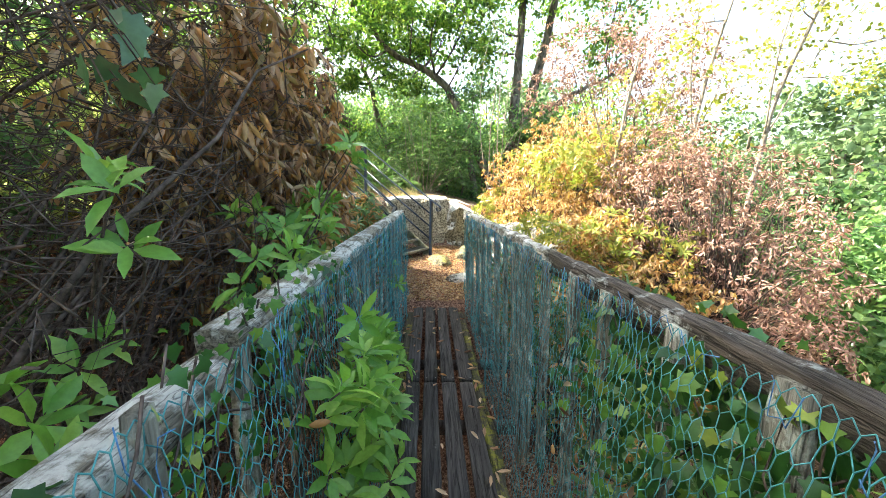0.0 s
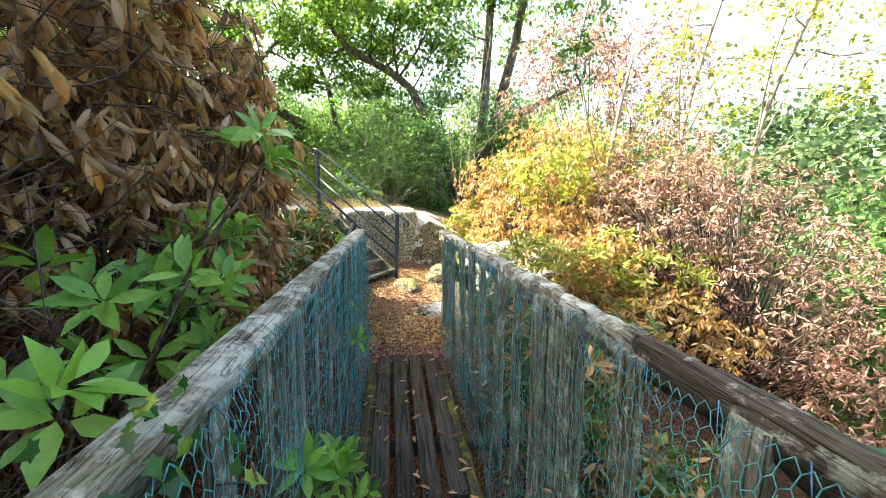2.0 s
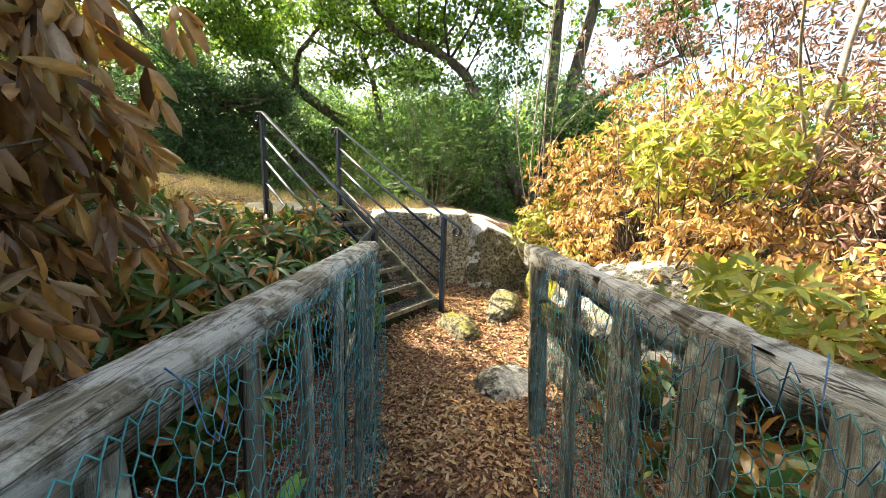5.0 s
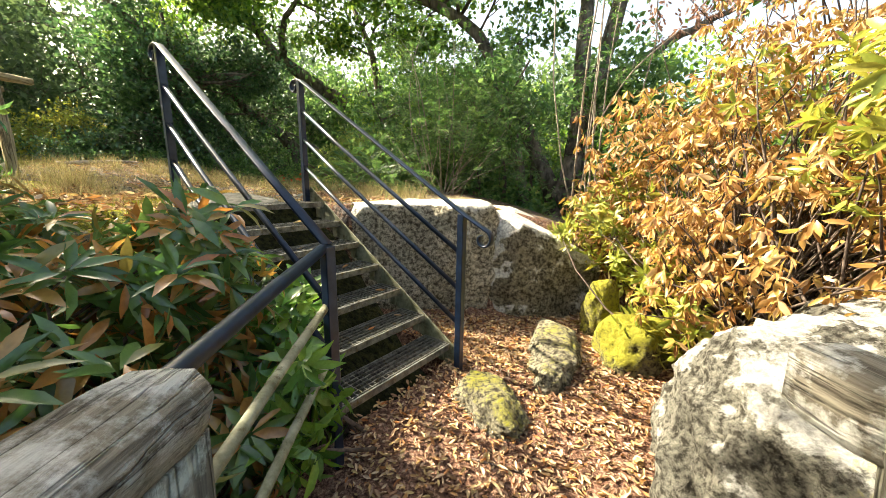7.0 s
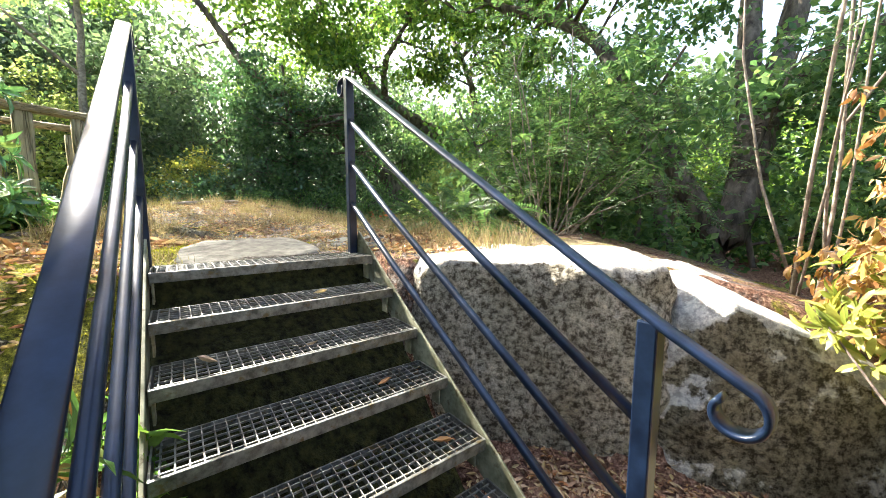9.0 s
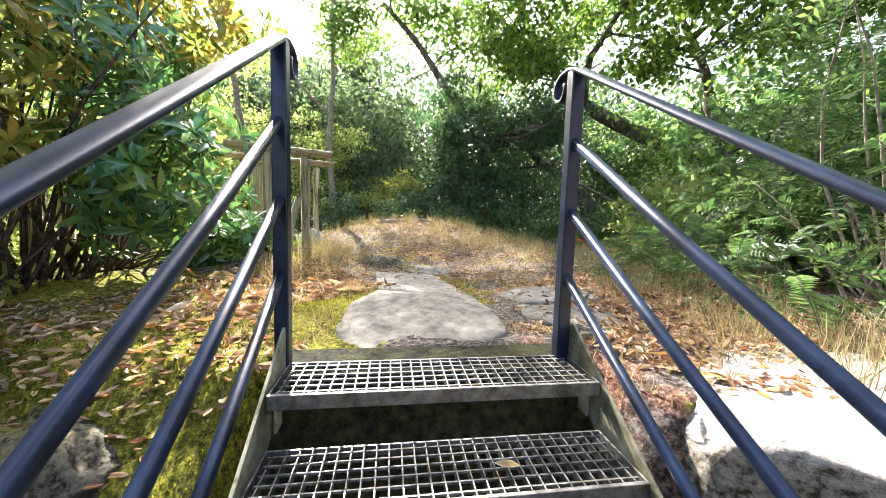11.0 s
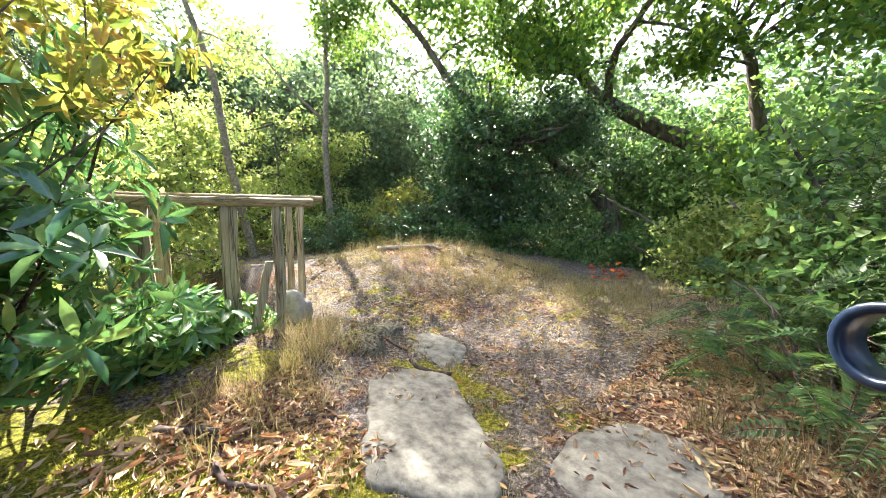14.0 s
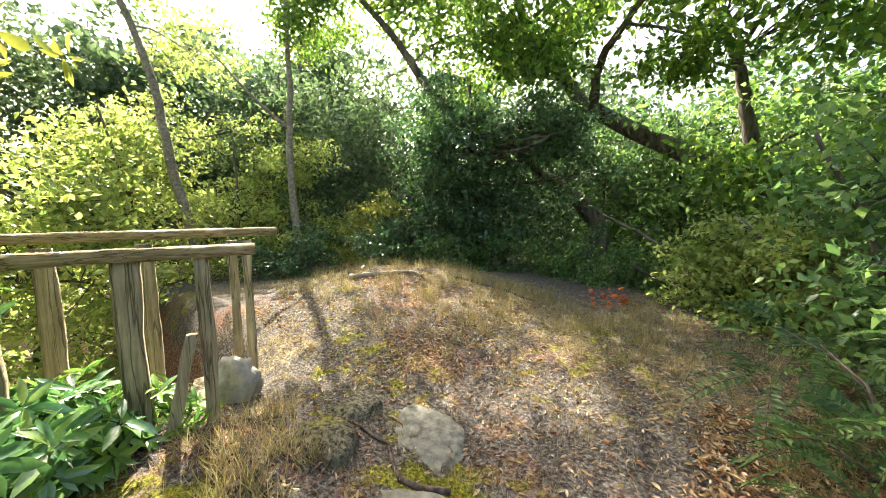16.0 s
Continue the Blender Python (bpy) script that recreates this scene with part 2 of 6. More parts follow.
MAT = dict(
    ground=ground_material(),
    rail=wood_material("weathered_rail_wood", (0.055, 0.046, 0.034), (0.42, 0.385, 0.31), (0.64, 0.63, 0.58), 0.165, (95, 4.0, 95)),
    darkrail=wood_material("dark_weathered_rail_wood", (0.025, 0.019, 0.016), (0.17, 0.14, 0.115), (0.42, 0.42, 0.38), 0.06, (70, 3.0, 70)),
    slat=wood_material("weathered_slat_wood", (0.08, 0.075, 0.06), (0.38, 0.365, 0.305), (0.48, 0.50, 0.43), 0.10, (45, 45, 2.2)),
    deck=wood_material("dark_deck_wood", (0.026, 0.023, 0.021), (0.11, 0.10, 0.094), (0.20, 0.185, 0.165), -0.02, (55, 2.5, 55)),
    pole=wood_material("raw_fence_wood", (0.26, 0.21, 0.13), (0.62, 0.54, 0.37), (0.45, 0.44, 0.33), 0.0, (40, 40, 2.5)),
    mossboard=wood_material("mossy_board", (0.03, 0.028, 0.02), (0.11, 0.10, 0.07), (0.17, 0.165, 0.025), 0.12, (55, 2.5, 55)),
    beam=wood_material("raw_beam_wood", (0.22, 0.16, 0.09), (0.56, 0.45, 0.27), (0.45, 0.42, 0.30), 0.0, (30, 4, 60)),
    net=plain_material("green_coated_wire", (0.018, 0.14, 0.145), (0.085, 0.32, 0.325), 8, 0.6),
    twine=plain_material("blue_twine", (0.03, 0.10, 0.24), (0.10, 0.26, 0.46), 60, 0.7),
    steel=plain_material("blue_black_painted_steel", (0.003, 0.007, 0.018), (0.010, 0.021, 0.048), 14, 0.33, 0.0, 0.15, 0.002),
    grate=plain_material("galvanised_grating", (0.055, 0.055, 0.048), (0.22, 0.22, 0.20), 24, 0.45, 0.45, 0.2, 0.002, None, (0.10, 0.075, 0.03)),
    stringer=plain_material("mossy_steel_plate", (0.10, 0.10, 0.05), (0.33, 0.32, 0.22), 12, 0.7, 0.1, 0.4, 0.004, None, (0.09, 0.07, 0.03)),
    bigrock=stone_material("lichened_sunlit_sandstone", (0.19, 0.17, 0.125), (0.60, 0.55, 0.45), (0.66, 0.63, 0.56), 0.63, 0.62, 0.36),
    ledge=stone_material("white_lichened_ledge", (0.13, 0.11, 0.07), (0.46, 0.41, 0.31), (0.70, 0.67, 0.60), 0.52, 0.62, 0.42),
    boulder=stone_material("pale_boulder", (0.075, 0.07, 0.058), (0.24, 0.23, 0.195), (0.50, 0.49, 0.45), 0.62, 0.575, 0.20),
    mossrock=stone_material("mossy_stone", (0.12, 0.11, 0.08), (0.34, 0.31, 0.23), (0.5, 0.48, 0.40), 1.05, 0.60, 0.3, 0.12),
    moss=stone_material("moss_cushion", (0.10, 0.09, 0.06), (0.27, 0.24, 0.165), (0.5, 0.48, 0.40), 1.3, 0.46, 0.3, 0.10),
    palestone=plain_material("pale_grey_stone", (0.20, 0.19, 0.165), (0.42, 0.40, 0.35), 9, 0.9, 0, 0.8, 0.02),
    slab=plain_material("worn_sandstone_slab", (0.095, 0.091, 0.075), (0.24, 0.23, 0.19), 16, 0.9, 0, 0.5, 0.006),
    # shade under the stair treads is mixed into this soil colour
    shaded_soil=plain_material("shade_darkened_mossy_soil", (0.005, 0.005, 0.003), (0.04, 0.042, 0.013), 26, 0.9, 0, 1.0, 0.03),
    bark=plain_material("oak_bark", (0.05, 0.042, 0.034), (0.21, 0.175, 0.14), 9, 0.95, 0, 1.0, 0.04, (1, 1, 0.25)),
    palebark=plain_material("pale_sapling_bark", (0.16, 0.13, 0.10), (0.38, 0.33, 0.27), 20, 0.9, 0, 0.5, 0.01),
    twig=plain_material("dead_twig_bark", (0.03, 0.022, 0.018), (0.15, 0.115, 0.095), 25, 0.9, 0, 0.5, 0.004),
    dead=leaf_material("dead_brown_leaf", [(0.10, 0.055, 0.03), (0.33, 0.18, 0.10), (0.54, 0.34, 0.20), (0.70, 0.52, 0.37), (0.60, 0.28, 0.08), (0.58, 0.35, 0.13), (0.26, 0.20, 0.08)], 0.36, 0.42),
    pink=leaf_material("faded_pinkish_leaf", [(0.20, 0.105, 0.085), (0.38, 0.22, 0.185), (0.52, 0.34, 0.29), (0.33, 0.19, 0.14)], 0.6, 0.35),
    gold=leaf_material("golden_withering_leaf", [(0.18, 0.08, 0.03), (0.36, 0.18, 0.06), (0.50, 0.30, 0.10), (0.62, 0.46, 0.28), (0.42, 0.20, 0.08), (0.48, 0.37, 0.10), (0.28, 0.11, 0.035)], 0.42, 0.38),
    lime=leaf_material("yellow_green_leaf", [(0.15, 0.20, 0.035), (0.28, 0.31, 0.05), (0.42, 0.38, 0.08), (0.20, 0.27, 0.055)], 0.40, 0.42),
    rhodo=leaf_material("glossy_green_leaf", [(0.07, 0.18, 0.045), (0.14, 0.31, 0.06), (0.28, 0.46, 0.08), (0.18, 0.34, 0.10)], 0.24, 0.42),
    shoot=leaf_material("young_green_leaf", [(0.10, 0.25, 0.04), (0.19, 0.40, 0.06), (0.33, 0.52, 0.09), (0.15, 0.33, 0.08)], 0.36, 0.42),
    laurel=leaf_material("thick_dark_green_leaf", [(0.05, 0.14, 0.055), (0.09, 0.22, 0.075), (0.16, 0.31, 0.095), (0.28, 0.38, 0.09)], 0.2, 0.32, [0, 0.4, 0.8, 1.0]),
    olive=leaf_material("olive_and_rusty_leaf", [(0.11, 0.16, 0.03), (0.24, 0.27, 0.05), (0.40, 0.37, 0.08), (0.42, 0.27, 0.07), (0.19, 0.28, 0.06)], 0.34, 0.5),
    rhodomix=leaf_material("green_and_orange_leaf", [(0.045, 0.11, 0.03), (0.085, 0.18, 0.045), (0.15, 0.25, 0.07), (0.40, 0.15, 0.04), (0.42, 0.25, 0.07)], 0.28, 0.40, [0, 0.32, 0.62, 0.74, 1.0]),
    ivy=leaf_material("ivy_leaf", [(0.02, 0.07, 0.015), (0.05, 0.15, 0.03), (0.12, 0.26, 0.04), (0.30, 0.34, 0.05)], 0.35, 0.3, [0, 0.45, 0.85, 1.0]),
    oak=leaf_material("oak_leaf", [(0.06, 0.13, 0.03), (0.12, 0.235, 0.045), (0.20, 0.34, 0.055), (0.32, 0.43, 0.075)], 0.42, 0.62),
    darkleaf=leaf_material("dark_holly_leaf", [(0.035, 0.09, 0.04), (0.075, 0.165, 0.065), (0.14, 0.25, 0.095)], 0.28, 0.48),
    hazel=leaf_material("understorey_leaf", [(0.07, 0.15, 0.055), (0.14, 0.27, 0.09), (0.27, 0.40, 0.13)], 0.34, 0.58),
    farleaf=leaf_material("distant_leaf", [(0.06, 0.11, 0.055), (0.11, 0.175, 0.085), (0.18, 0.26, 0.12)], 0.5, 0.5),
    sunny=leaf_material("sunlit_yellow_green_leaf", [(0.18, 0.29, 0.07), (0.36, 0.45, 0.13), (0.52, 0.55, 0.20), (0.26, 0.38, 0.09)], 0.38, 0.58),
    rowan=leaf_material("feathery_rowan_leaf", [(0.045, 0.105, 0.038), (0.085, 0.17, 0.055), (0.16, 0.25, 0.075)], 0.42, 0.5),
    litter=leaf_material("fallen_leaf", [(0.12, 0.06, 0.035), (0.32, 0.17, 0.10), (0.50, 0.33, 0.21), (0.66, 0.50, 0.34), (0.56, 0.42, 0.20), (0.46, 0.17, 0.06)], 0.6, 0.2),
    straw=leaf_material("dry_grass_blade", [(0.14, 0.10, 0.045), (0.32, 0.25, 0.13), (0.46, 0.38, 0.22), (0.18, 0.19, 0.05)], 0.6, 0.3),
    mossleaf=leaf_material("moss_shoot", [(0.14, 0.15, 0.016), (0.30, 0.29, 0.027), (0.50, 0.46, 0.055)], 0.8, 0.4),
    redleaf=leaf_material("rust_red_leaf", [(0.40, 0.08, 0.03), (0.55, 0.16, 0.05)], 0.6, 0.4),
)
for name, weight, gloss in (("steel", 0.1, 0.12), ("rhodo", 0.22, 0.2), ("laurel", 0.5, 0.15), ("rhodomix", 0.3, 0.2), ("darkleaf", 0.3, 0.2)):
    skin = MAT[name].node_tree.nodes["Principled BSDF"]
    skin.inputs["Specular IOR Level"].default_value = 0.35 if name == "steel" else 0.7
    skin.inputs["Coat Weight"].default_value, skin.inputs["Coat Roughness"].default_value = weight, gloss


# ---- building helpers ----
def thing(name, label, category, at=(0, 0, 0), group="", kind=""):
    ob = new(name)
    ob.location = at
    return tagged(ob, label, category, group, kind)


LOOSE = ("foliage", "brushwood", "dead_foliage", "crown", "lacing", "mesh_wire", "nail_heads")


def mesh_part(name, me, material, parent, label=""):
    """Links a mesh, given in world coordinates, as one part under a thing or part."""
    ob = new(name, me)
    me.materials.append(material)
    ob.parent = parent
    spot = Vector((0, 0, 0))
    up = parent
    while up:
        spot += up.location
        up = up.parent
    ob.location = -spot
    return tagged(ob, label, kind="stuff" if name in LOOSE else "")


def part(name, bm, material, parent, label=""):
    me = bpy.data.meshes.new(name)
    bm.to_mesh(me)
    bm.free()
    return mesh_part(name, me, material, parent, label)


def solid(name, me, material, label, category, group="", kind=""):
    ob = new(name, me)
    me.materials.append(material)
    return tagged(ob, label, category, group, kind)


def tube_mesh(name, paths, radii, sides=5):
    """Tapered round stems along the rows of paths (N, K, 3)."""
    paths, radii = np.asarray(paths, float), np.asarray(radii, float)
    n, k, _ = paths.shape
    tan = unit(np.gradient(paths, axis=1))
    ref = np.where(np.abs(tan[..., 2:3]) > 0.9, np.array([1.0, 0, 0]), np.array([0, 0, 1.0]))
    a = unit(np.cross(tan, ref))
    b = np.cross(tan, a)
    ang = np.arange(sides) * 2 * math.pi / sides
    ring = a[:, :, None] * np.cos(ang)[:, None] + b[:, :, None] * np.sin(ang)[:, None]
    v = paths[:, :, None] + ring * radii[:, :, None, None]
    i = np.arange(n * k * sides).reshape(n, k, sides)
    j = np.roll(i, -1, axis=2)
    quads = np.stack([i[:, :-1], j[:, :-1], j[:, 1:], i[:, 1:]], -1).reshape(-1, 4)
    faces = [quads]
    if sides > 3:
        faces.append(np.concatenate([i[:, -1], i[:, 0, ::-1]]))
    else:
        faces.append(i[:, -1])
    return smooth(raw_mesh(name, v, faces))


def curve_through(points, count):
    """Smooth line of count points through the given ones."""
    p = np.asarray(points, float)
    p = np.vstack([2 * p[0] - p[1], p, 2 * p[-1] - p[-2]])
    out = []
    for t in np.linspace(0, len(p) - 3 - 1e-6, count):
        i = int(t)
        f = t - i
        a, b, c, d = p[i : i + 4]
        out.append(0.5 * (2 * b + (c - a) * f + (2 * a - 5 * b + 4 * c - d) * f**2 + (3 * b - a - 3 * c + d) * f**3))
    return np.array(out)


# leaf outlines: (along, across, lift) and faces
LONG = (
    [(0, 0, 0), (0.35, 0, 0.0), (0.7, 0, -0.05), (1, 0, -0.16), (0.33, 0.43, 0.05), (0.68, 0.40, 0.0), (0.33, -0.43, 0.05), (0.68, -0.40, 0.0)],
    [[(0, 4, 1), (0, 1, 6), (2, 5, 3), (2, 3, 7)], [(1, 4, 5, 2), (1, 2, 7, 6)]],
)
OVAL = ([(0, 0, 0), (0.45, 0.5, 0.06), (1, 0, -0.12), (0.45, -0.5, 0.06)], [[(0, 2, 1), (0, 3, 2)]])
CURL = (
    [(0, 0, 0), (0.4, 0, -0.10), (0.75, 0, -0.07), (1, 0, 0.06), (0.38, 0.30, 0.10), (0.72, 0.26, 0.12), (0.38, -0.34, 0.06), (0.72, -0.28, 0.14)],
    [[(0, 4, 1), (0, 1, 6), (2, 5, 3), (2, 3, 7)], [(1, 4, 5, 2), (1, 2, 7, 6)]],
)
LOBED = (
    [(0.3, 0, 0.03), (0, 0, 0), (-0.08, 0.28, 0), (0.16, 0.30, 0), (0.30, 0.55, -0.05), (0.48, 0.28, 0), (1, 0, -0.10), (0.48, -0.28, 0), (0.30, -0.55, -0.05), (0.16, -0.30, 0), (-0.08, -0.28, 0)],
    [[(0, i, i + 1) for i in range(1, 10)] + [(0, 10, 1)]],
)
BLADE = ([(0, 0.5, 0), (0, -0.5, 0), (0.5, 0.35, -0.04), (0.5, -0.35, -0.04), (1, 0, -0.25)], [[(2, 3, 4)], [(0, 1, 3, 2)]])


def leaf_mesh(name, pos, axis, nrm, length, width, outline):
    pts = np.array(outline[0], float)
    axis = unit(axis)
    nrm = unit(nrm - (nrm * axis).sum(-1, keepdims=True) * axis)
    side = np.cross(nrm, axis)
    length, width = length[:, None, None], width[:, None, None]
    v = pos[:, None] + axis[:, None] * pts[None, :, 0:1] * length + side[:, None] * pts[None, :, 1:2] * width + nrm[:, None] * pts[None, :, 2:3] * length
    base = (np.arange(len(pos)) * len(pts))[:, None, None]
    return raw_mesh(name, v, [(np.array(f)[None] + base).reshape(-1, len(f[0])) for f in outline[1]])


def whorls(tips, dirs, count, spread, length, ratio):
    """Leaves standing round shoot tips: (pos, axis, normal, length, width)."""
    n = len(tips)
    dirs = unit(dirs)
    ref = unit(rng.normal(size=(n, 3)))
    a = unit(np.cross(dirs, ref))
    b = np.cross(dirs, a)
    ang = (np.arange(count)[None] / count + rng.uniform(0, 0.12, (n, count))) * 2 * math.pi
    rad = a[:, None] * np.cos(ang)[..., None] + b[:, None] * np.sin(ang)[..., None]
    tilt = np.radians(rng.uniform(*spread, (n, count)))[..., None]
    axis = dirs[:, None] * np.cos(tilt) + rad * np.sin(tilt)
    pos = tips[:, None] + dirs[:, None] * rng.uniform(-0.02, 0.03, (n, count, 1)) + rad * 0.008
    nrm = dirs[:, None] * np.sin(tilt) - rad * np.cos(tilt) + 0.25 * rng.normal(size=(n, count, 3))
    size = rng.uniform(*length, n * count)
    return pos.reshape(-1, 3), axis.reshape(-1, 3), nrm.reshape(-1, 3), size, size * ratio * rng.uniform(0.8, 1.2, n * count)


def droop(cloud, share):
    """Turns the leaves of a cloud to hang down by the given share."""
    pos, axis, nrm, length, width = cloud
    axis = unit(axis * (1 - share) + np.array([0, 0, -1.0]) * share + 0.15 * rng.normal(size=axis.shape))
    nrm = rng.normal(size=axis.shape)
    return pos, axis, nrm, length, width


def in_blob(centre, radii, count, shell=3.0, gap=0.0, seed=1):
    """Points in an uneven ellipsoid, denser near its skin, and the way out at each."""
    d = unit(rng.normal(size=(count, 3)))
    r = rng.uniform(0.12, 1, (count, 1)) ** (1 / shell)
    lump = 1 + 0.20 * np.sin(d[:, :1] * 4 + seed) * np.cos(d[:, 1:2] * 5 + 2 * seed) + 0.12 * np.sin(d[:, 2:] * 9 + seed * 3)
    p = np.array(centre) + d * r * lump * np.array(radii)
    out = unit(d / np.array(radii) + np.array([0, 0, 0.35]))
    if gap:
        keep = vnoise(p[:, 0] + p[:, 2] * 0.7, p[:, 1] + p[:, 2] * 0.9, 0.45, seed) > gap * 2 - 1
        p, out = p[keep], out[keep]
    return p, out


def stems_to(root, tips, r0, r1, k=5, spread=0.15, rise=0.5):
    """Bowed stems from round the root to each tip."""
    n = len(tips)
    base = np.array(root) + rng.normal(size=(n, 3)) * np.array([spread, spread, 0.0])
    bend = base + (tips - base) * 0.5 + np.array([0, 0, 1.0]) * rise * np.linalg.norm(tips - base, axis=1, keepdims=True) * 0.35
    bend += rng.normal(size=(n, 3)) * 0.12 * np.linalg.norm(tips - base, axis=1, keepdims=True)
    t = np.linspace(0, 1, k)[None, :, None]
    path = base[:, None] * (1 - t) ** 2 + 2 * bend[:, None] * t * (1 - t) + tips[:, None] * t**2
    path[:, 1:-1] += rng.normal(size=(n, k - 2, 3)) * 0.012
    return path, np.linspace(r0, r1, k)[None] * rng.uniform(0.7, 1.2, (n, 1))


def shrub(name, label, root, blobs, material, count=7, spread=(35, 85), length=(0.09, 0.13), ratio=0.33, outline=LONG, hang=0.0,
          stems=60, gap=0.15, stem_r=0.012, wood="twig", category="shrub", group="", kind="", leaf_name="foliage"):
    """A bush: bowed stems from the root, and leaf whorls at shoot tips in uneven masses. blobs: (centre, radii, tips)."""
    ob = thing(name, label, category, root, group, kind)
    tips, outs = [], []
    for i, (c, r, number) in enumerate(blobs):
        p, o = in_blob(c, r, number, 2.2, gap, i + len(name))
        tips.append(p)
        outs.append(o)
    tips, outs = np.concatenate(tips), np.concatenate(outs)
    ground = height(tips[:, 0], tips[:, 1])
    keep = tips[:, 2] > ground + 0.03
    tips, outs = tips[keep], outs[keep]
    cloud = whorls(tips, outs + 0.4 * rng.normal(size=outs.shape), count, spread, length, ratio)
    if hang:
        cloud = droop(cloud, hang)
    mesh_part(leaf_name, leaf_mesh("leaves", *cloud, outline), material, ob)
    pick = tips[rng.permutation(len(tips))[:stems]]
    if len(pick):
        mesh_part("brushwood", tube_mesh("stems", *stems_to(root, pick, stem_r, 0.003)), MAT[wood], ob)
    return ob


def tree(name, label, trunks, clumps, material, leaf=(0.08, 0.13), per=45, twig_r=0.02, wood="bark", ratio=0.6, category="tree", group="", kind="", sides=9):
    """A tree: tapered trunks along given lines, limbs out to leaf clumps, leaves in many small sprays. clumps: (centre, radius, sprays)."""
    ob = thing(name, label, category, trunks[0][0][0], group, kind)
    lines = []
    for i, (pts, r0, r1) in enumerate(trunks):
        line = curve_through(pts, 16)
        line[1:-1] += rng.normal(size=(14, 3)) * r0 * 0.10
        lines.append(line)
        radii = np.linspace(r0, r1, 16)
        radii[0] *= 1.25
        mesh_part("trunk" if i == 0 else "limb", tube_mesh("trunk", line[None], radii[None], sides), MAT[wood], ob)
    every = np.concatenate(lines)
    pos, paths, leans = [], [], []
    for c, r, sprays in clumps:
        c = np.array(c, float)
        near = every[np.argmin(np.linalg.norm(every - c, axis=1) + np.maximum(0, every[:, 2] - c[2]))]
        mid = (near + c) / 2 + rng.normal(size=3) * 0.12 * np.linalg.norm(c - near)
        limb = curve_through([near, mid, c], 6)
        rad = np.linspace(min(0.07, 0.012 * np.linalg.norm(c - near) + 0.02), 0.012, 6) * (twig_r / 0.02)
        paths.append((limb, rad))
        d = unit(rng.normal(size=(sprays, 3)))
        sub = c + d * (rng.uniform(0.05, 1, (sprays, 1)) ** 0.45) * r * np.array([1, 1, 0.75])
        for s in sub[: max(3, sprays // 2)]:
            paths.append((curve_through([limb[rng.integers(2, 6)], (c + s) / 2 + rng.normal(size=3) * 0.1 * r, s], 6), np.linspace(0.012, 0.004, 6) * (twig_r / 0.02)))
        lean = unit(rng.normal(size=(sprays, 3)) * 0.45 + np.array([0, 0, 1.0]))
        off = rng.normal(size=(sprays, per, 3)) * 0.185 * (leaf[1] / 0.12)
        off -= (off * lean[:, None]).sum(-1, keepdims=True) * lean[:, None] * 0.72
        pos.append((sub[:, None] + off).reshape(-1, 3))
        leans.append(np.repeat(lean, per, axis=0))
    pos, leans = np.concatenate(pos), np.concatenate(leans)
    n = len(pos)
    axis = unit(rng.normal(size=(n, 3)) + np.array([0, 0, -0.25]))
    nrm = rng.normal(size=(n, 3)) * 0.5 + leans
    size = rng.uniform(*leaf, n)
    mesh_part("crown", leaf_mesh("crown", pos, axis, nrm, size, size * ratio, OVAL), material, ob)
    mesh_part("brushwood", tube_mesh("branches", [p for p, _ in paths], [r for _, r in paths], 5), MAT[wood], ob)
    return ob


def fronds(bases, axes, length, pairs, leaflet, ratio=0.3, sag=0.25):
    """Feathery leaves: leaflets in pairs along a sagging rib. Returns the leaflet cloud and the ribs."""
    n = len(bases)
    axes = unit(axes)
    up = np.tile([0, 0, 1.0], (n, 1)) + 0.3 * rng.normal(size=(n, 3))
    nrm = unit(up - (up * axes).sum(-1, keepdims=True) * axes)
    side = np.cross(nrm, axes)
    L = rng.uniform(*length, n)
    s = np.linspace(0.18, 1.0, pairs)
    rib = bases[:, None] + axes[:, None] * (L[:, None] * s)[..., None] + np.array([0, 0, -1.0]) * (sag * L[:, None] * s**2)[..., None]
    pos = np.concatenate([rib, rib], 1).reshape(-1, 3)
    along = axes[:, None] * 0.45
    ax = np.concatenate([along + side[:, None] * np.ones((1, pairs, 1)), along - side[:, None] * np.ones((1, pairs, 1))], 1).reshape(-1, 3)
    shape = np.sin(np.linspace(0.5, 3.0, pairs)) * 0.75 + 0.3
    size = np.tile(np.concatenate([shape, shape]), n) * np.repeat(L, 2 * pairs) * leaflet * rng.uniform(0.85, 1.15, 2 * n * pairs)
    nr = np.repeat(nrm, 2 * pairs, axis=0) + 0.25 * rng.normal(size=(2 * n * pairs, 3))
    full = np.concatenate([bases[:, None], rib[:, :: max(1, pairs // 4)]], 1)
    return (pos, ax, nr, size, size * ratio), full


def box(bm, size, at=(0, 0, 0), m=None, bevel=0.0):
    v = bmesh.ops.create_cube(bm, size=1.0)["verts"]
    bmesh.ops.scale(bm, vec=size, verts=v)
    if bevel:
        e = list({e for q in v for e in q.link_edges})
        v = list({w for f in bmesh.ops.bevel(bm, geom=e, offset=bevel, segments=2, affect="EDGES", profile=0.5)["faces"] for w in f.verts} | {q for q in v if q.is_valid})
    bmesh.ops.translate(bm, vec=at, verts=v)
    if m is not None:
        bmesh.ops.transform(bm, matrix=m, verts=v)
    return v


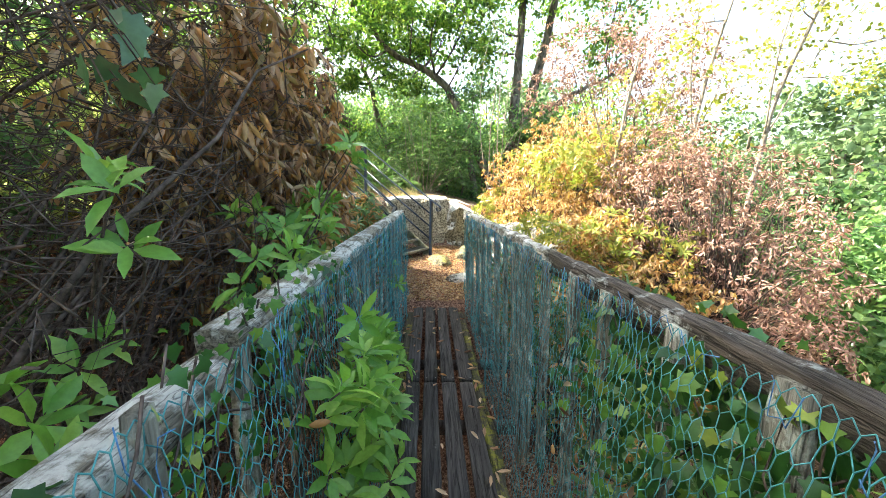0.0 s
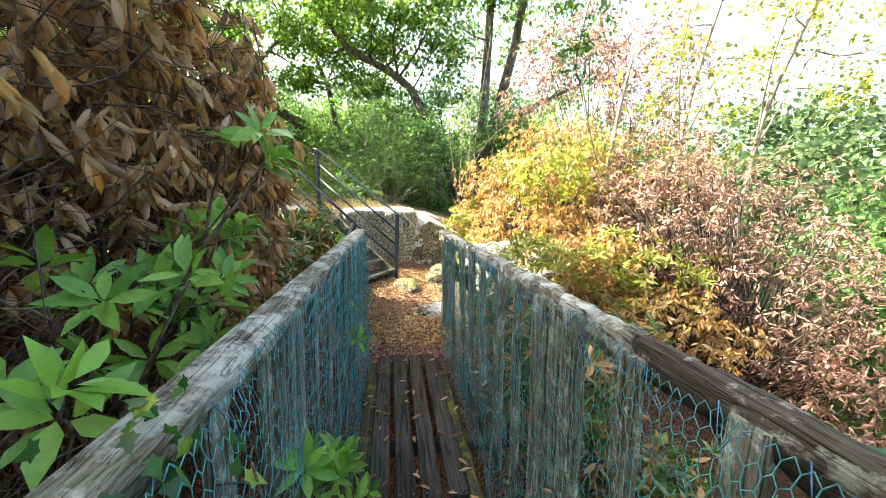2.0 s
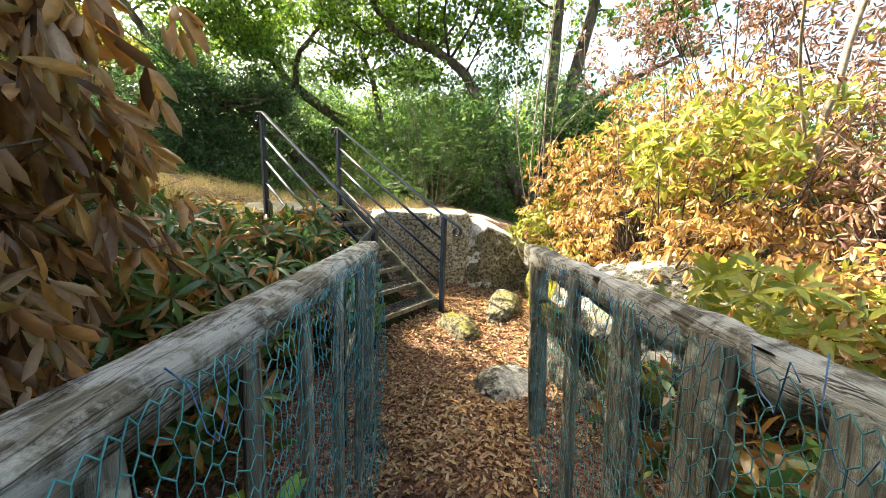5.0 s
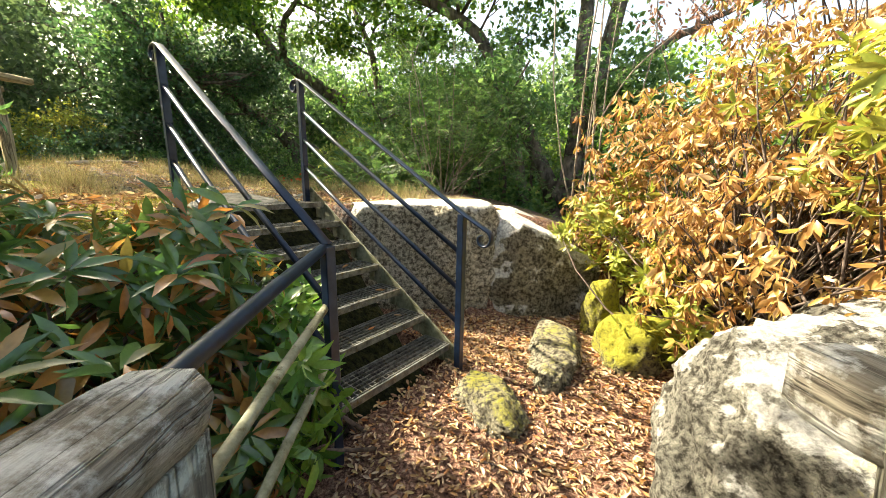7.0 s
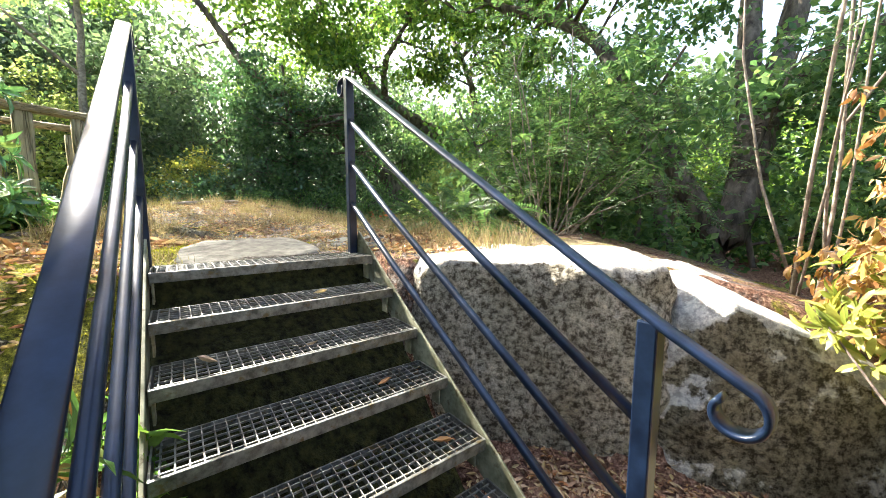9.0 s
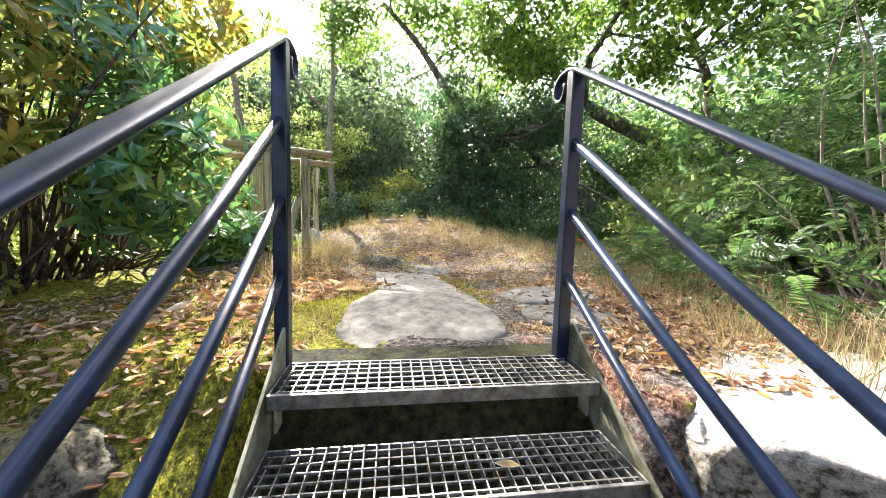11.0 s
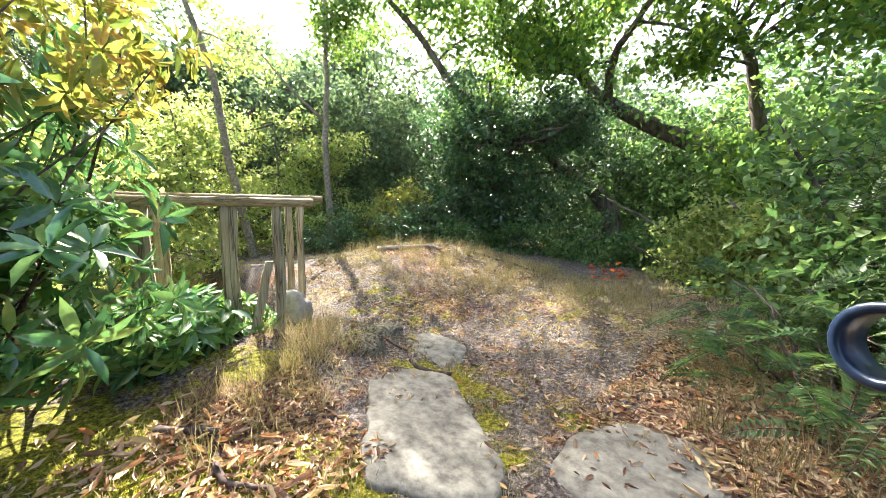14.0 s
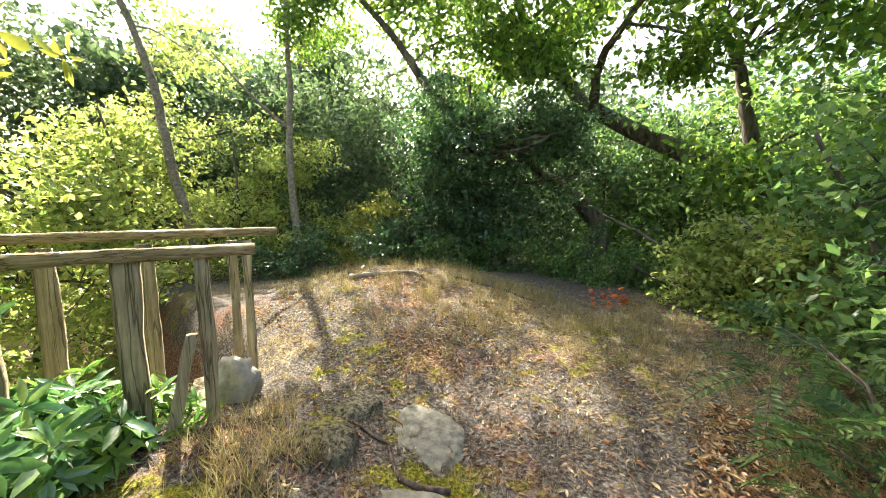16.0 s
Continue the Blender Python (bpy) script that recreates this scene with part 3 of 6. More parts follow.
def beam_mesh(name, start, end, width, depth, wear=0.006, steps=28, sag=0.0, round_top=0.35):
    """A worn timber from start to end, its section rounded and uneven; start and end are the middle of its top."""
    a, b = np.array(start, float), np.array(end, float)
    ahead = unit(b - a)
    side = unit(np.cross(ahead, [0, 0, 1.0]))
    up = np.cross(side, ahead)
    w, d, c = width / 2, depth, width * round_top / 2
    ring = [(-w, -d + 0.006), (-w, -d / 2), (-w, -c), (-w + c, -0.004), (0, 0), (w - c, -0.004), (w, -c), (w, -d / 2), (w, -d + 0.006), (0, -d)]
    k = len(ring)
    v = []
    off = rng.uniform(0, 50)
    for i in range(steps + 1):
        t = i / steps
        p = a + (b - a) * t - np.array([0, 0, sag * 4 * t * (1 - t)])
        for q, (x, z) in enumerate(ring):
            e = wear * (vnoise(t * np.linalg.norm(b - a) + off, q * 3.1, 0.16) + 0.7 * vnoise(t * np.linalg.norm(b - a), q * 1.7 + off, 0.05))
            shrink = 1 - (0.06 if i in (0, steps) else 0)
            v.append(p + side * (x * shrink + float(e)) + up * (z * shrink + float(e) * 0.8))
    n = np.arange((steps + 1) * k).reshape(steps + 1, k)
    m = np.roll(n, -1, axis=1)
    quads = np.stack([n[:-1], n[1:], m[1:], m[:-1]], -1).reshape(-1, 4)
    return smooth_sides(raw_mesh(name, v, [quads, n[:1], n[-1:, ::-1]]))


def smooth_sides(me):
    smooth(me)
    me.polygons[len(me.polygons) - 1].use_smooth = False
    me.polygons[len(me.polygons) - 2].use_smooth = False
    return me


def board_mesh(name, foot, top, width, thick, along, taper=0.0, steps=7, pointed=True):
    """An upright worn board from foot to top; along is the way its width runs."""
    foot, top, along = np.array(foot, float), np.array(top, float), unit(np.array(along, float))
    up = unit(top - foot)
    out = np.cross(up, along)
    v, off = [], rng.uniform(0, 90)
    for i in range(steps + 1):
        t = i / steps
        p = foot + (top - foot) * t
        w = width / 2 * (1 - taper * t) + 0.006 * float(vnoise(t * 5 + off, 1, 0.6))
        h = thick / 2
        lean = 0.008 * float(vnoise(t * 3 + off, 7, 0.8))
        lift = 0.0
        if pointed and i == steps:
            w, lift = w * 0.72, 0.0
        for x, y in ((-w, -h), (-w * 0.6, -h * 1.1), (w * 0.6, -h * 1.1), (w, -h), (w, h), (w * 0.6, h * 1.1), (-w * 0.6, h * 1.1), (-w, h)):
            v.append(p + along * (x + lean) + out * y + up * lift)
    n = np.arange((steps + 1) * 8).reshape(steps + 1, 8)
    m = np.roll(n, -1, axis=1)
    return raw_mesh(name, v, [np.stack([n[:-1], m[:-1], m[1:], n[1:]], -1).reshape(-1, 4), n[:1, ::-1], n[-1:]])


def rock_mesh(name, centre, size, seed, power=2.6, detail=4, rough=0.06, turn=0.0, cuts=()):
    """A boulder: a squared ball with lumps, ledges and flattened faces. cuts: (normal, distance) planes that flatten it."""
    bm = bmesh.new()
    bmesh.ops.create_icosphere(bm, subdivisions=detail, radius=1.0)
    co, si = math.cos(turn), math.sin(turn)
    for q in bm.verts:
        d = q.co.normalized()
        r = (abs(d.x) ** power + abs(d.y) ** power + abs(d.z) ** power) ** (-1 / power)
        p = d * r
        off = Vector((seed * 3.1, seed * 1.7, seed))
        p *= 1 + 2.2 * rough * noise.noise(p * 1.3 + off) + 1.2 * rough * noise.noise(p * 3.3 + off) + 0.6 * rough * noise.noise(p * 9 + off) + 0.35 * rough * noise.noise(p * 21 + off)
        for nrm, dist in cuts:
            nv = Vector(nrm).normalized()
            over = p.dot(nv) - dist
            if over > 0:
                p -= nv * over * 0.88
        p = Vector((p.x * size[0], p.y * size[1], p.z * size[2]))
        q.co = Vector((p.x * co - p.y * si, p.x * si + p.y * co, p.z)) + Vector(centre)
    me = bpy.data.meshes.new(name)
    bm.to_mesh(me)
    bm.free()
    return smooth(me)


# ---- ground ----
def make_ground():
    fx, fy = np.arange(-9, 4.01, 0.085), np.arange(-2, 15.01, 0.085)
    out = np.array([0.3, 0.8, 1.6, 3, 5, 8, 12, 18, 26, 40, 70, 130, 300, 900])
    xs, ys = np.concatenate([-9 - out[::-1], fx, 4 + out]), np.concatenate([-2 - out[::-1], fy, 15 + out])
    gx, gy = np.meshgrid(xs, ys)
    gz = height(gx, gy)
    v = np.stack([gx, gy, gz], -1)
    n = np.arange(gx.size).reshape(gx.shape)
    me = smooth(raw_mesh("ground", v, np.stack([n[:-1, :-1], n[:-1, 1:], n[1:, 1:], n[1:, :-1]], -1).reshape(-1, 4)))
    up = gz > 0.7
    litter = np.where(up, 0.45 + 0.3 * vnoise(gx, gy, 0.9, 4), 0.95)
    litter += 0.4 * np.exp(-((gx + 3.4) ** 2 + (gy - 8.3) ** 2) / 0.5) + 0.3 * sstep(-2.2, -1.2, gx) * up
    moss = 0.30 + 0.30 * vnoise(gx, gy, 0.7, 9)
    moss += 0.7 * np.exp(-((gx + 2.85) ** 2 + (gy - 8.0) ** 2) / 0.4) + 0.5 * sstep(-1.7, -2.4, gx) * sstep(8.4, 7.4, gy) * sstep(5.6, 6.4, gy)
    moss += 0.75 * np.exp(-((gx + 1.3) ** 2 + (gy - 7.8) ** 2) / 0.5)
    for mx, my, mr in ((-3.55, 9.64, 0.008), (-3.3, 9.76, 0.008), (-3.05, 9.66, 0.008), (-2.75, 9.48, 0.006), (-2.45, 9.28, 0.006), (-2.2, 9.04, 0.006), (-2.4, 9.80, 0.006), (-2.82, 8.42, 0.09), (-2.62, 8.15, 0.06), (-3.05, 8.15, 0.06), (-2.97, 8.55, 0.045), (-2.7, 8.05, 0.09), (-3.55, 8.0, 0.08), (-3.9, 8.75, 0.03), (-3.75, 7.85, 0.05)):
        moss += 0.8 * np.exp(-((gx - mx) ** 2 + (gy - my) ** 2) / mr)
    # moss cut under the stairs, so dark earth stands in for shade
    moss -= 0.9 * sstep(0.7, 0.5, np.abs(0.6 * (gx + 0.483) + 0.8 * (gy - 7.302))) * sstep(1.5, 1.3, -0.8 * (gx + 0.483) + 0.6 * (gy - 7.302)) * (gx < -0.2) * (gy > 6.9)
    moss += 0.05 * np.exp(-((gx + 5.0) ** 2 + (gy - 10.2) ** 2) / 1.0) - 0.25 * (~up)
    straw = np.where(up, 0.35 + 0.35 * vnoise(gx, gy, 1.1, 12), 0.0) + 0.35 * np.exp(-((gx + 6.0) ** 2 + (gy - 12) ** 2) / 4) * up
    straw = straw + 0.3 * np.exp(-((gx + 0.8) ** 2 + (gy - 9.8) ** 2) / 1.2) * up
    straw -= 0.5 * np.exp(-((gx + 3.6) ** 2 + (gy - 10.1) ** 2) / 0.9)
    straw -= 0.5 * np.exp(-((gx + 2.75) ** 2 + (gy - 9.0) ** 2) / 1.6) * up
    # litter cut there as well, darkening the ground under the treads
    litter = litter - 0.8 * sstep(0.6, 0.5, np.abs(0.6 * (gx + 0.483) + 0.8 * (gy - 7.302))) * (gx < -0.5) * (gy > 7.2) * (gy < 8.6)
    away = sstep(7.5, 11, np.hypot(gx + 3, gy - 9))
    moss, straw = moss + away * (0.32 + 0.35 * vnoise(gx, gy, 2.6, 21)), straw + away * (0.1 + 0.2 * vnoise(gx, gy, 1.7, 22))
    cover = np.stack([litter, moss, straw, np.ones_like(moss)], -1).clip(0, 1)
    at = me.color_attributes.new("cover", "FLOAT_COLOR", "POINT")
    at.data.foreach_set("color", cover.astype(np.float32).ravel())
    solid("ground", me, MAT["ground"], "uneven woodland ground of earth, leaf litter, moss and dry grass", "ground", kind="structure")


make_ground()

# ---- the wooden footbridge ----
LEFT_A, LEFT_B = np.array([-0.80, -1.4, 1.30]), np.array([-0.575, 5.84, 1.145])
RIGHT_A, RIGHT_B = np.array([0.74, -1.4, 1.30]), np.array([0.315, 5.97, 1.14])


def rail_at(a, b, y):
    return a + (b - a) * (y - a[1]) / (b[1] - a[1])


bridge = thing("footbridge", "narrow weathered wooden footbridge with grey rails and slatted deck", "bridge", (0, 0, 0))
for a, b, cuts in ((LEFT_A, LEFT_B, (-1.4, 1.97, 5.84)), (RIGHT_A, RIGHT_B, (-1.4, 3.02, 5.97))):
    for y0, y1 in zip(cuts, cuts[1:]):
        low = np.array([0, 0, -0.055 if y0 < 0 and a is LEFT_A else 0])
        mesh_part("top_rail", beam_mesh("top_rail", rail_at(a, b, y0 + 0.006) + low, rail_at(a, b, y1 - 0.006) + low, 0.115 if a is LEFT_A else 0.082, 0.08 if a is LEFT_A else 0.11, 0.010, 140), MAT["darkrail" if a is RIGHT_A and y0 < 0 else "rail"], bridge, "dark brown weathered top rail" if a is RIGHT_A and y0 < 0 else "grey lichened top rail")
FOOT_L, FOOT_R = -0.47, 0.30


def foot_x(side, y):
    """The slats stand upright outside the bearers, a little splayed on the right."""
    return rail_at(LEFT_A, LEFT_B, y)[0] + 0.03 if side < 0 else rail_at(RIGHT_A, RIGHT_B, y)[0] + 0.02


for side, a, b, step, y in ((-1, LEFT_A, LEFT_B, 0.30, -1.2), (1, RIGHT_A, RIGHT_B, 0.31, -1.2)):
    end = b[1] - (0.05 if side < 0 else 0.16)
    while y < end - 0.2:
        top = rail_at(a, b, y) + np.array([-side * 0.045, 0, -0.03 + rng.uniform(-0.03, 0.012)])
        foot = np.array([foot_x(side, y), y + rng.uniform(-0.02, 0.02), -0.16])
        wide = rng.choice([0.042, 0.052, 0.062, 0.092]) if side < 0 else rng.choice([0.07, 0.085, 0.10, 0.14])
        mesh_part("slat", board_mesh("slat", foot, top, wide, 0.026, (0, 1, 0)), MAT["slat"], bridge)
        y += step * rng.uniform(0.82, 1.15)
    for y in (-1.1, 1.2, 3.45, end):
        top = rail_at(a, b, y) + np.array([side * 0.0, 0, -0.085])
        foot = np.array([foot_x(side, y) + side * 0.05, y, -0.5 if y < 5 else -0.1])
        mesh_part("post", board_mesh("post", foot, top, 0.10 if side < 0 or y < 5 else 0.05, 0.085, (0, 1, 0), pointed=False), MAT["slat"], bridge)

deck_y = ((-1.3, 1.62), (1.64, 3.70), (3.72, 5.40))
for n, x in enumerate((-0.302, -0.161, -0.020, 0.121)):
    for k, (y0, y1) in enumerate(deck_y):
        lift = rng.uniform(-0.004, 0.004)
        mesh_part("plank", beam_mesh("plank", (x + rng.uniform(-0.004, 0.004), y0, lift), (x + rng.uniform(-0.004, 0.004), y1 + rng.uniform(-0.05, 0.06) * (k == 2), lift), 0.108, 0.038, 0.003, 30, 0, 0.12), MAT["deck"], bridge, "dark worn deck plank")
for x in (-0.40, 0.215):
    mesh_part("bearer", beam_mesh("bearer", (x, -1.4, -0.042), (x, 5.6, -0.042), 0.09, 0.16, 0.010, 60), MAT["mossboard"], bridge, "mossy bearer beam")
for y in np.arange(-1.0, 5.5, 0.9):
    mesh_part("cross_beam", beam_mesh("cross_beam", (-0.80, y, -0.21), (0.70, y, -0.21), 0.09, 0.08, 0.004, 8), MAT["deck"], bridge)
bm = bmesh.new()
for x in (-0.302, -0.161, -0.020, 0.121):
    for y in (1.60, 1.67, 3.66, 3.75, 5.33):
        for dx in (-0.035, 0.035):
            v = bmesh.ops.create_cone(bm, cap_ends=True, segments=8, radius1=0.006, radius2=0.005, depth=0.004)["verts"]
            bmesh.ops.translate(bm, vec=(x + dx, y, 0.004), verts=v)
part("nail_heads", bm, MAT["grate"], bridge)


def net_point(side, s, h):
    """Place on the netting: s metres along, h from 0 (deck) to 1 (under the rail)."""
    a, b = (LEFT_A, LEFT_B) if side < 0 else (RIGHT_A, RIGHT_B)
    t = np.clip((s + 1.3) / 7.2, 0, 1)
    top = a[None] + (b - a)[None] * t[:, None] + np.array([-side * 0.062, 0, -0.025])
    foot = np.stack([np.full_like(s, (FOOT_L if side < 0 else FOOT_R) - side * 0.017), top[:, 1], np.full_like(s, -0.03)], -1)
    p = foot + (top - foot) * h[:, None]
    p[:, 0] += -side * (0.014 + 0.022 * vnoise(s, h * 1.1, 0.30, 3) + 0.012 * vnoise(s, h * 1.1, 0.07, 5))
    p[:, 2] += 0.022 * vnoise(s, h, 0.16, 8) + 0.007 * vnoise(s, h * 1.1, 0.035, 9)
    p[:, 1] += 0.016 * vnoise(s, h, 0.13, 11) + 0.008 * vnoise(s, h * 1.1, 0.035, 12)
    return p


def netting(side, s0, s1):
    cell, rows = 0.029, 23
    cols = int((s1 - s0) / cell)
    i, j = np.meshgrid(np.arange(cols), np.arange(rows), indexing="ij")
    i, j = i.ravel(), j.ravel()
    x0 = s0 + (i + 0.5 * (j % 2)) * cell
    y0, dy = j / rows, 1 / rows
    a = np.stack([x0, y0], -1)
    b = np.stack([x0, y0 + dy * 0.62], -1)
    c1 = np.stack([x0 + cell / 2, y0 + dy], -1)
    c2 = np.stack([x0 - cell / 2, y0 + dy], -1)
    p, q = np.concatenate([a, b, b]), np.concatenate([b, c1, c2])
    keep = (p[:, 1] < 0.995) & (q[:, 1] <= 1.001)
    p, q = p[keep], q[keep]
    path = np.stack([net_point(side, p[:, 0], p[:, 1]), net_point(side, q[:, 0], q[:, 1])], 1)
    ob = thing("wire_netting", "blue-green hexagonal wire netting hung along the bridge rail", "netting", (0, 0, 0), "netting on the bridge")
    mesh_part("mesh_wire", tube_mesh("mesh_wire", path, np.full((len(path), 2), 0.0014), 3), MAT["net"], ob)
    loops = []
    for s in np.arange(s0 + 0.1, s1 - 0.1, 0.40 if side < 0 else 0.15):
        u = np.linspace(0, 1, 7)
        base = net_point(side, np.full(7, s) + u * rng.uniform(0.05, 0.16), 1.0 - 0.10 * np.sin(u * math.pi) * rng.uniform(0.3, 1.2) + 0.02 * rng.normal(size=7))
        base[:, 0] += -side * np.abs(rng.normal(size=7)) * 0.008
        loops.append(base)
    mesh_part("lacing", tube_mesh("lacing", loops, np.full((len(loops), 7), 0.0014), 4), MAT["twine"], ob, "frayed blue twine lacing")


netting(-1, -1.2, 5.78)
netting(1, -1.2, 5.50)
low = np.array([0.035, 0, -0.27])
mesh_part("mid_rail", beam_mesh("mid_rail", rail_at(RIGHT_A, RIGHT_B, 4.9) + low, rail_at(RIGHT_A, RIGHT_B, 5.93) + low, 0.05, 0.14, 0.008, 40), MAT["mossboard"], bridge, "dark damp lower plank")

# ---- the steel staircase ----
STAIR = Matrix(((0.6, -0.8, 0, -0.483), (0.8, 0.6, 0, 7.302), (0, 0, 1, 0), (0, 0, 0, 1)))
RUN, RISE, BASE, TREADS = 0.228, 0.1458, 0.275, 7
stairs = thing("steel_staircase", "open steel stairs with grating treads and dark painted rails", "staircase", (0, 0, 0))


def grating():
    bm = bmesh.new()
    for x in np.arange(-0.465, 0.456, 0.0335):
        box(bm, (0.0035, 0.205, 0.024), (x, 0.112, -0.013))
    for y in np.linspace(0.028, 0.196, 6):
        box(bm, (0.93, 0.005, 0.006), (-0.01, y, -0.005))
    return bm


def stair_part(name, bm, material, label="", parent=None):
    bmesh.ops.transform(bm, matrix=STAIR, verts=bm.verts)
    return part(name, bm, material, parent or stairs, label)


for k in range(TREADS):
    z = BASE + k * RISE
    bm = bmesh.new()
    box(bm, (0.955, 0.012, 0.042), (-0.01, k * RUN + 0.004, z - 0.019), None, 0.002)
    box(bm, (0.955, 0.006, 0.03), (-0.01, k * RUN + 0.217, z - 0.015))
    for x in (-0.486, 0.466):
        box(bm, (0.006, 0.21, 0.05), (x, k * RUN + 0.112, z - 0.025))
    tread = stair_part("tread", bm, MAT["grate"], "grating tread")
    bm = grating()
    bmesh.ops.translate(bm, vec=(0, k * RUN, z), verts=bm.verts)
    stair_part("grating", bm, MAT["grate"], "", tread)
    for x in (-0.482, 0.462):
        bm = bmesh.new()
        box(bm, (0.008, 0.055, 0.095), (x, k * RUN + 0.075, z - 0.088), None, 0.002)
        stair_part("bracket", bm, MAT["stringer"], "pale angle bracket", tread)
for x in (-0.499, 0.479):
    bm = bmesh.new()
    v = box(bm, (0.010, 1.95, 0.15), (0, 0, 0), None, 0.002)
    tilt = math.atan2(RISE, RUN)
    m = Matrix.Translation((x, 3 * RUN + 0.10, BASE + 3 * RISE - 0.025)) @ Matrix.Rotation(tilt, 4, "X")
    bmesh.ops.transform(bm, matrix=m, verts=bm.verts)
    stair_part("stringer", bm, MAT["stringer"], "pale mossy stringer plate")


def shaded_bank():
    """Added slope of mossy soil; shade beneath the treads is in its near-black colour."""
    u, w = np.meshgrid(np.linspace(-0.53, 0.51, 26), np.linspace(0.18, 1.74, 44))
    # the raised lip at the top keeps sun off the soil
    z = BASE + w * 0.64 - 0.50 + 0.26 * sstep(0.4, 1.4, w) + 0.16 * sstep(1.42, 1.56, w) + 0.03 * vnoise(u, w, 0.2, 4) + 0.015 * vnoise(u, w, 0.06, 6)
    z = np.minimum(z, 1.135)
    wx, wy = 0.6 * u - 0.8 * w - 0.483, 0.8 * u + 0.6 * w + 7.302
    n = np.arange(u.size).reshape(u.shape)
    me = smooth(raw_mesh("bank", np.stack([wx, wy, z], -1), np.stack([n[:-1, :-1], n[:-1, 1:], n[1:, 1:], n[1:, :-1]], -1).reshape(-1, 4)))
    solid("soil_bank", me, MAT["shaded_soil"], "mossy soil beneath the open treads, their shade put into its dark colour", "ground", kind="structure")


shaded_bank()


def sweep_flat(path, x, width, thick):
    """Flat bar along a line in the stair's upright plane: path of (y, z)."""
    p = np.array(path, float)
    t = unit(np.gradient(p, axis=0))
    nrm = np.stack([-t[:, 1], t[:, 0]], -1)
    v, c = [], min(thick, width) * 0.22
    for (y, z), (ny, nz) in zip(p, nrm):
        for dx, dn in ((-width / 2 + c, -thick / 2), (width / 2 - c, -thick / 2), (width / 2, -thick / 2 + c), (width / 2, thick / 2 - c), (width / 2 - c, thick / 2), (-width / 2 + c, thick / 2), (-width / 2, thick / 2 - c), (-width / 2, -thick / 2 + c)):
            v.append((x + dx, y + ny * dn, z + nz * dn))
    n = np.arange(len(v)).reshape(-1, 8)
    m = np.roll(n, -1, axis=1)
    bm = bmesh.new()
    bm.from_mesh(raw_mesh("bar", v, [np.stack([n[:-1], m[:-1], m[1:], n[1:]], -1).reshape(-1, 4), n[:1, ::-1], n[-1:]]))
    return bm


LOW_Y, HIGH_Y = -0.085, 1.59
for x_low, x_high, low_z, high_z, ground_low in ((0.446, 0.446, 1.163, 2.150, 0.08), (-0.504, -0.511, 1.10, 2.158, 0.08)):
    slope = (high_z - low_z) / (HIGH_Y - LOW_Y)
    x = (x_low + x_high) / 2
    for y, z, foot in ((LOW_Y, low_z, ground_low), (HIGH_Y, high_z, 1.02)):
        bm = bmesh.new()
        box(bm, (0.045, 0.045, z - foot), (x, y, (z + foot) / 2 - 0.006), None, 0.004)
        stair_part("post", bm, MAT["steel"], "square steel post")
    curl = []
    for q in np.linspace(0, 1, 22):
        r = 0.052 * (1 - 0.45 * q)
        ang = math.pi / 2 - q * math.pi * 1.65
        curl.append((HIGH_Y + 0.075 + r * math.cos(ang), high_z + 0.004 - 0.052 + r * math.sin(ang)))
    low_curl = []
    if x > 0:
        for q in np.linspace(0, 1, 22):
            r = 0.055 * (1 - 0.45 * q)
            ang = math.pi / 2 + 0.55 + q * math.pi * 1.55
            low_curl.append((LOW_Y - 0.16 + r * math.cos(ang), low_z - 0.145 + r * math.sin(ang)))
    path = low_curl[::-1] + [(LOW_Y - 0.03, low_z - 0.018)] * (x > 0) + [(LOW_Y, low_z), (LOW_Y + 0.5, low_z + 0.5 * slope), (HIGH_Y - 0.5, high_z - 0.5 * slope), (HIGH_Y - 0.02, high_z - 0.01), (HIGH_Y + 0.02, high_z + 0.004)] + curl
    stair_part("handrail", sweep_flat(path, x, 0.046, 0.013), MAT["steel"], "flat handrail ending in a scroll")
    for drop in (0.235, 0.47, 0.70):
        bm = sweep_flat([(LOW_Y, low_z - drop - 0.02), (0.5, low_z - drop - 0.02 + slope * (0.5 - LOW_Y)), (1.1, low_z - drop - 0.02 + slope * (1.1 - LOW_Y)), (HIGH_Y, high_z - drop)], x, 0.026, 0.026)
        stair_part("lower_rail", bm, MAT["steel"], "thin sloping rail")

side_rail = thing("path_railing", "dark steel pipe railing between stairs and footbridge", "railing", (0, 0, 0))
for z0, z1, r, mat in ((1.085, 1.02, 0.021, "steel"), (0.84, 0.76, 0.016, "stringer"), (0.60, 0.50, 0.016, "stringer")):
    line = np.array([(-0.735, 6.86, z0), (-0.72, 6.4, z0 + (z1 - z0) * 0.4), (-0.70, 6.0, z0 + (z1 - z0) * 0.75), (-0.685, 5.70, z1)])
    mesh_part("pipe", tube_mesh("pipe", line[None], np.full((1, 4), r), 12), MAT[mat], side_rail, "" if mat == "steel" else "pale lichened lower pipe")
bm = bmesh.new()
box(bm, (0.045, 0.045, 1.3), (-0.685, 5.70, 0.37), None, 0.004)
part("post", bm, MAT["steel"], side_rail)

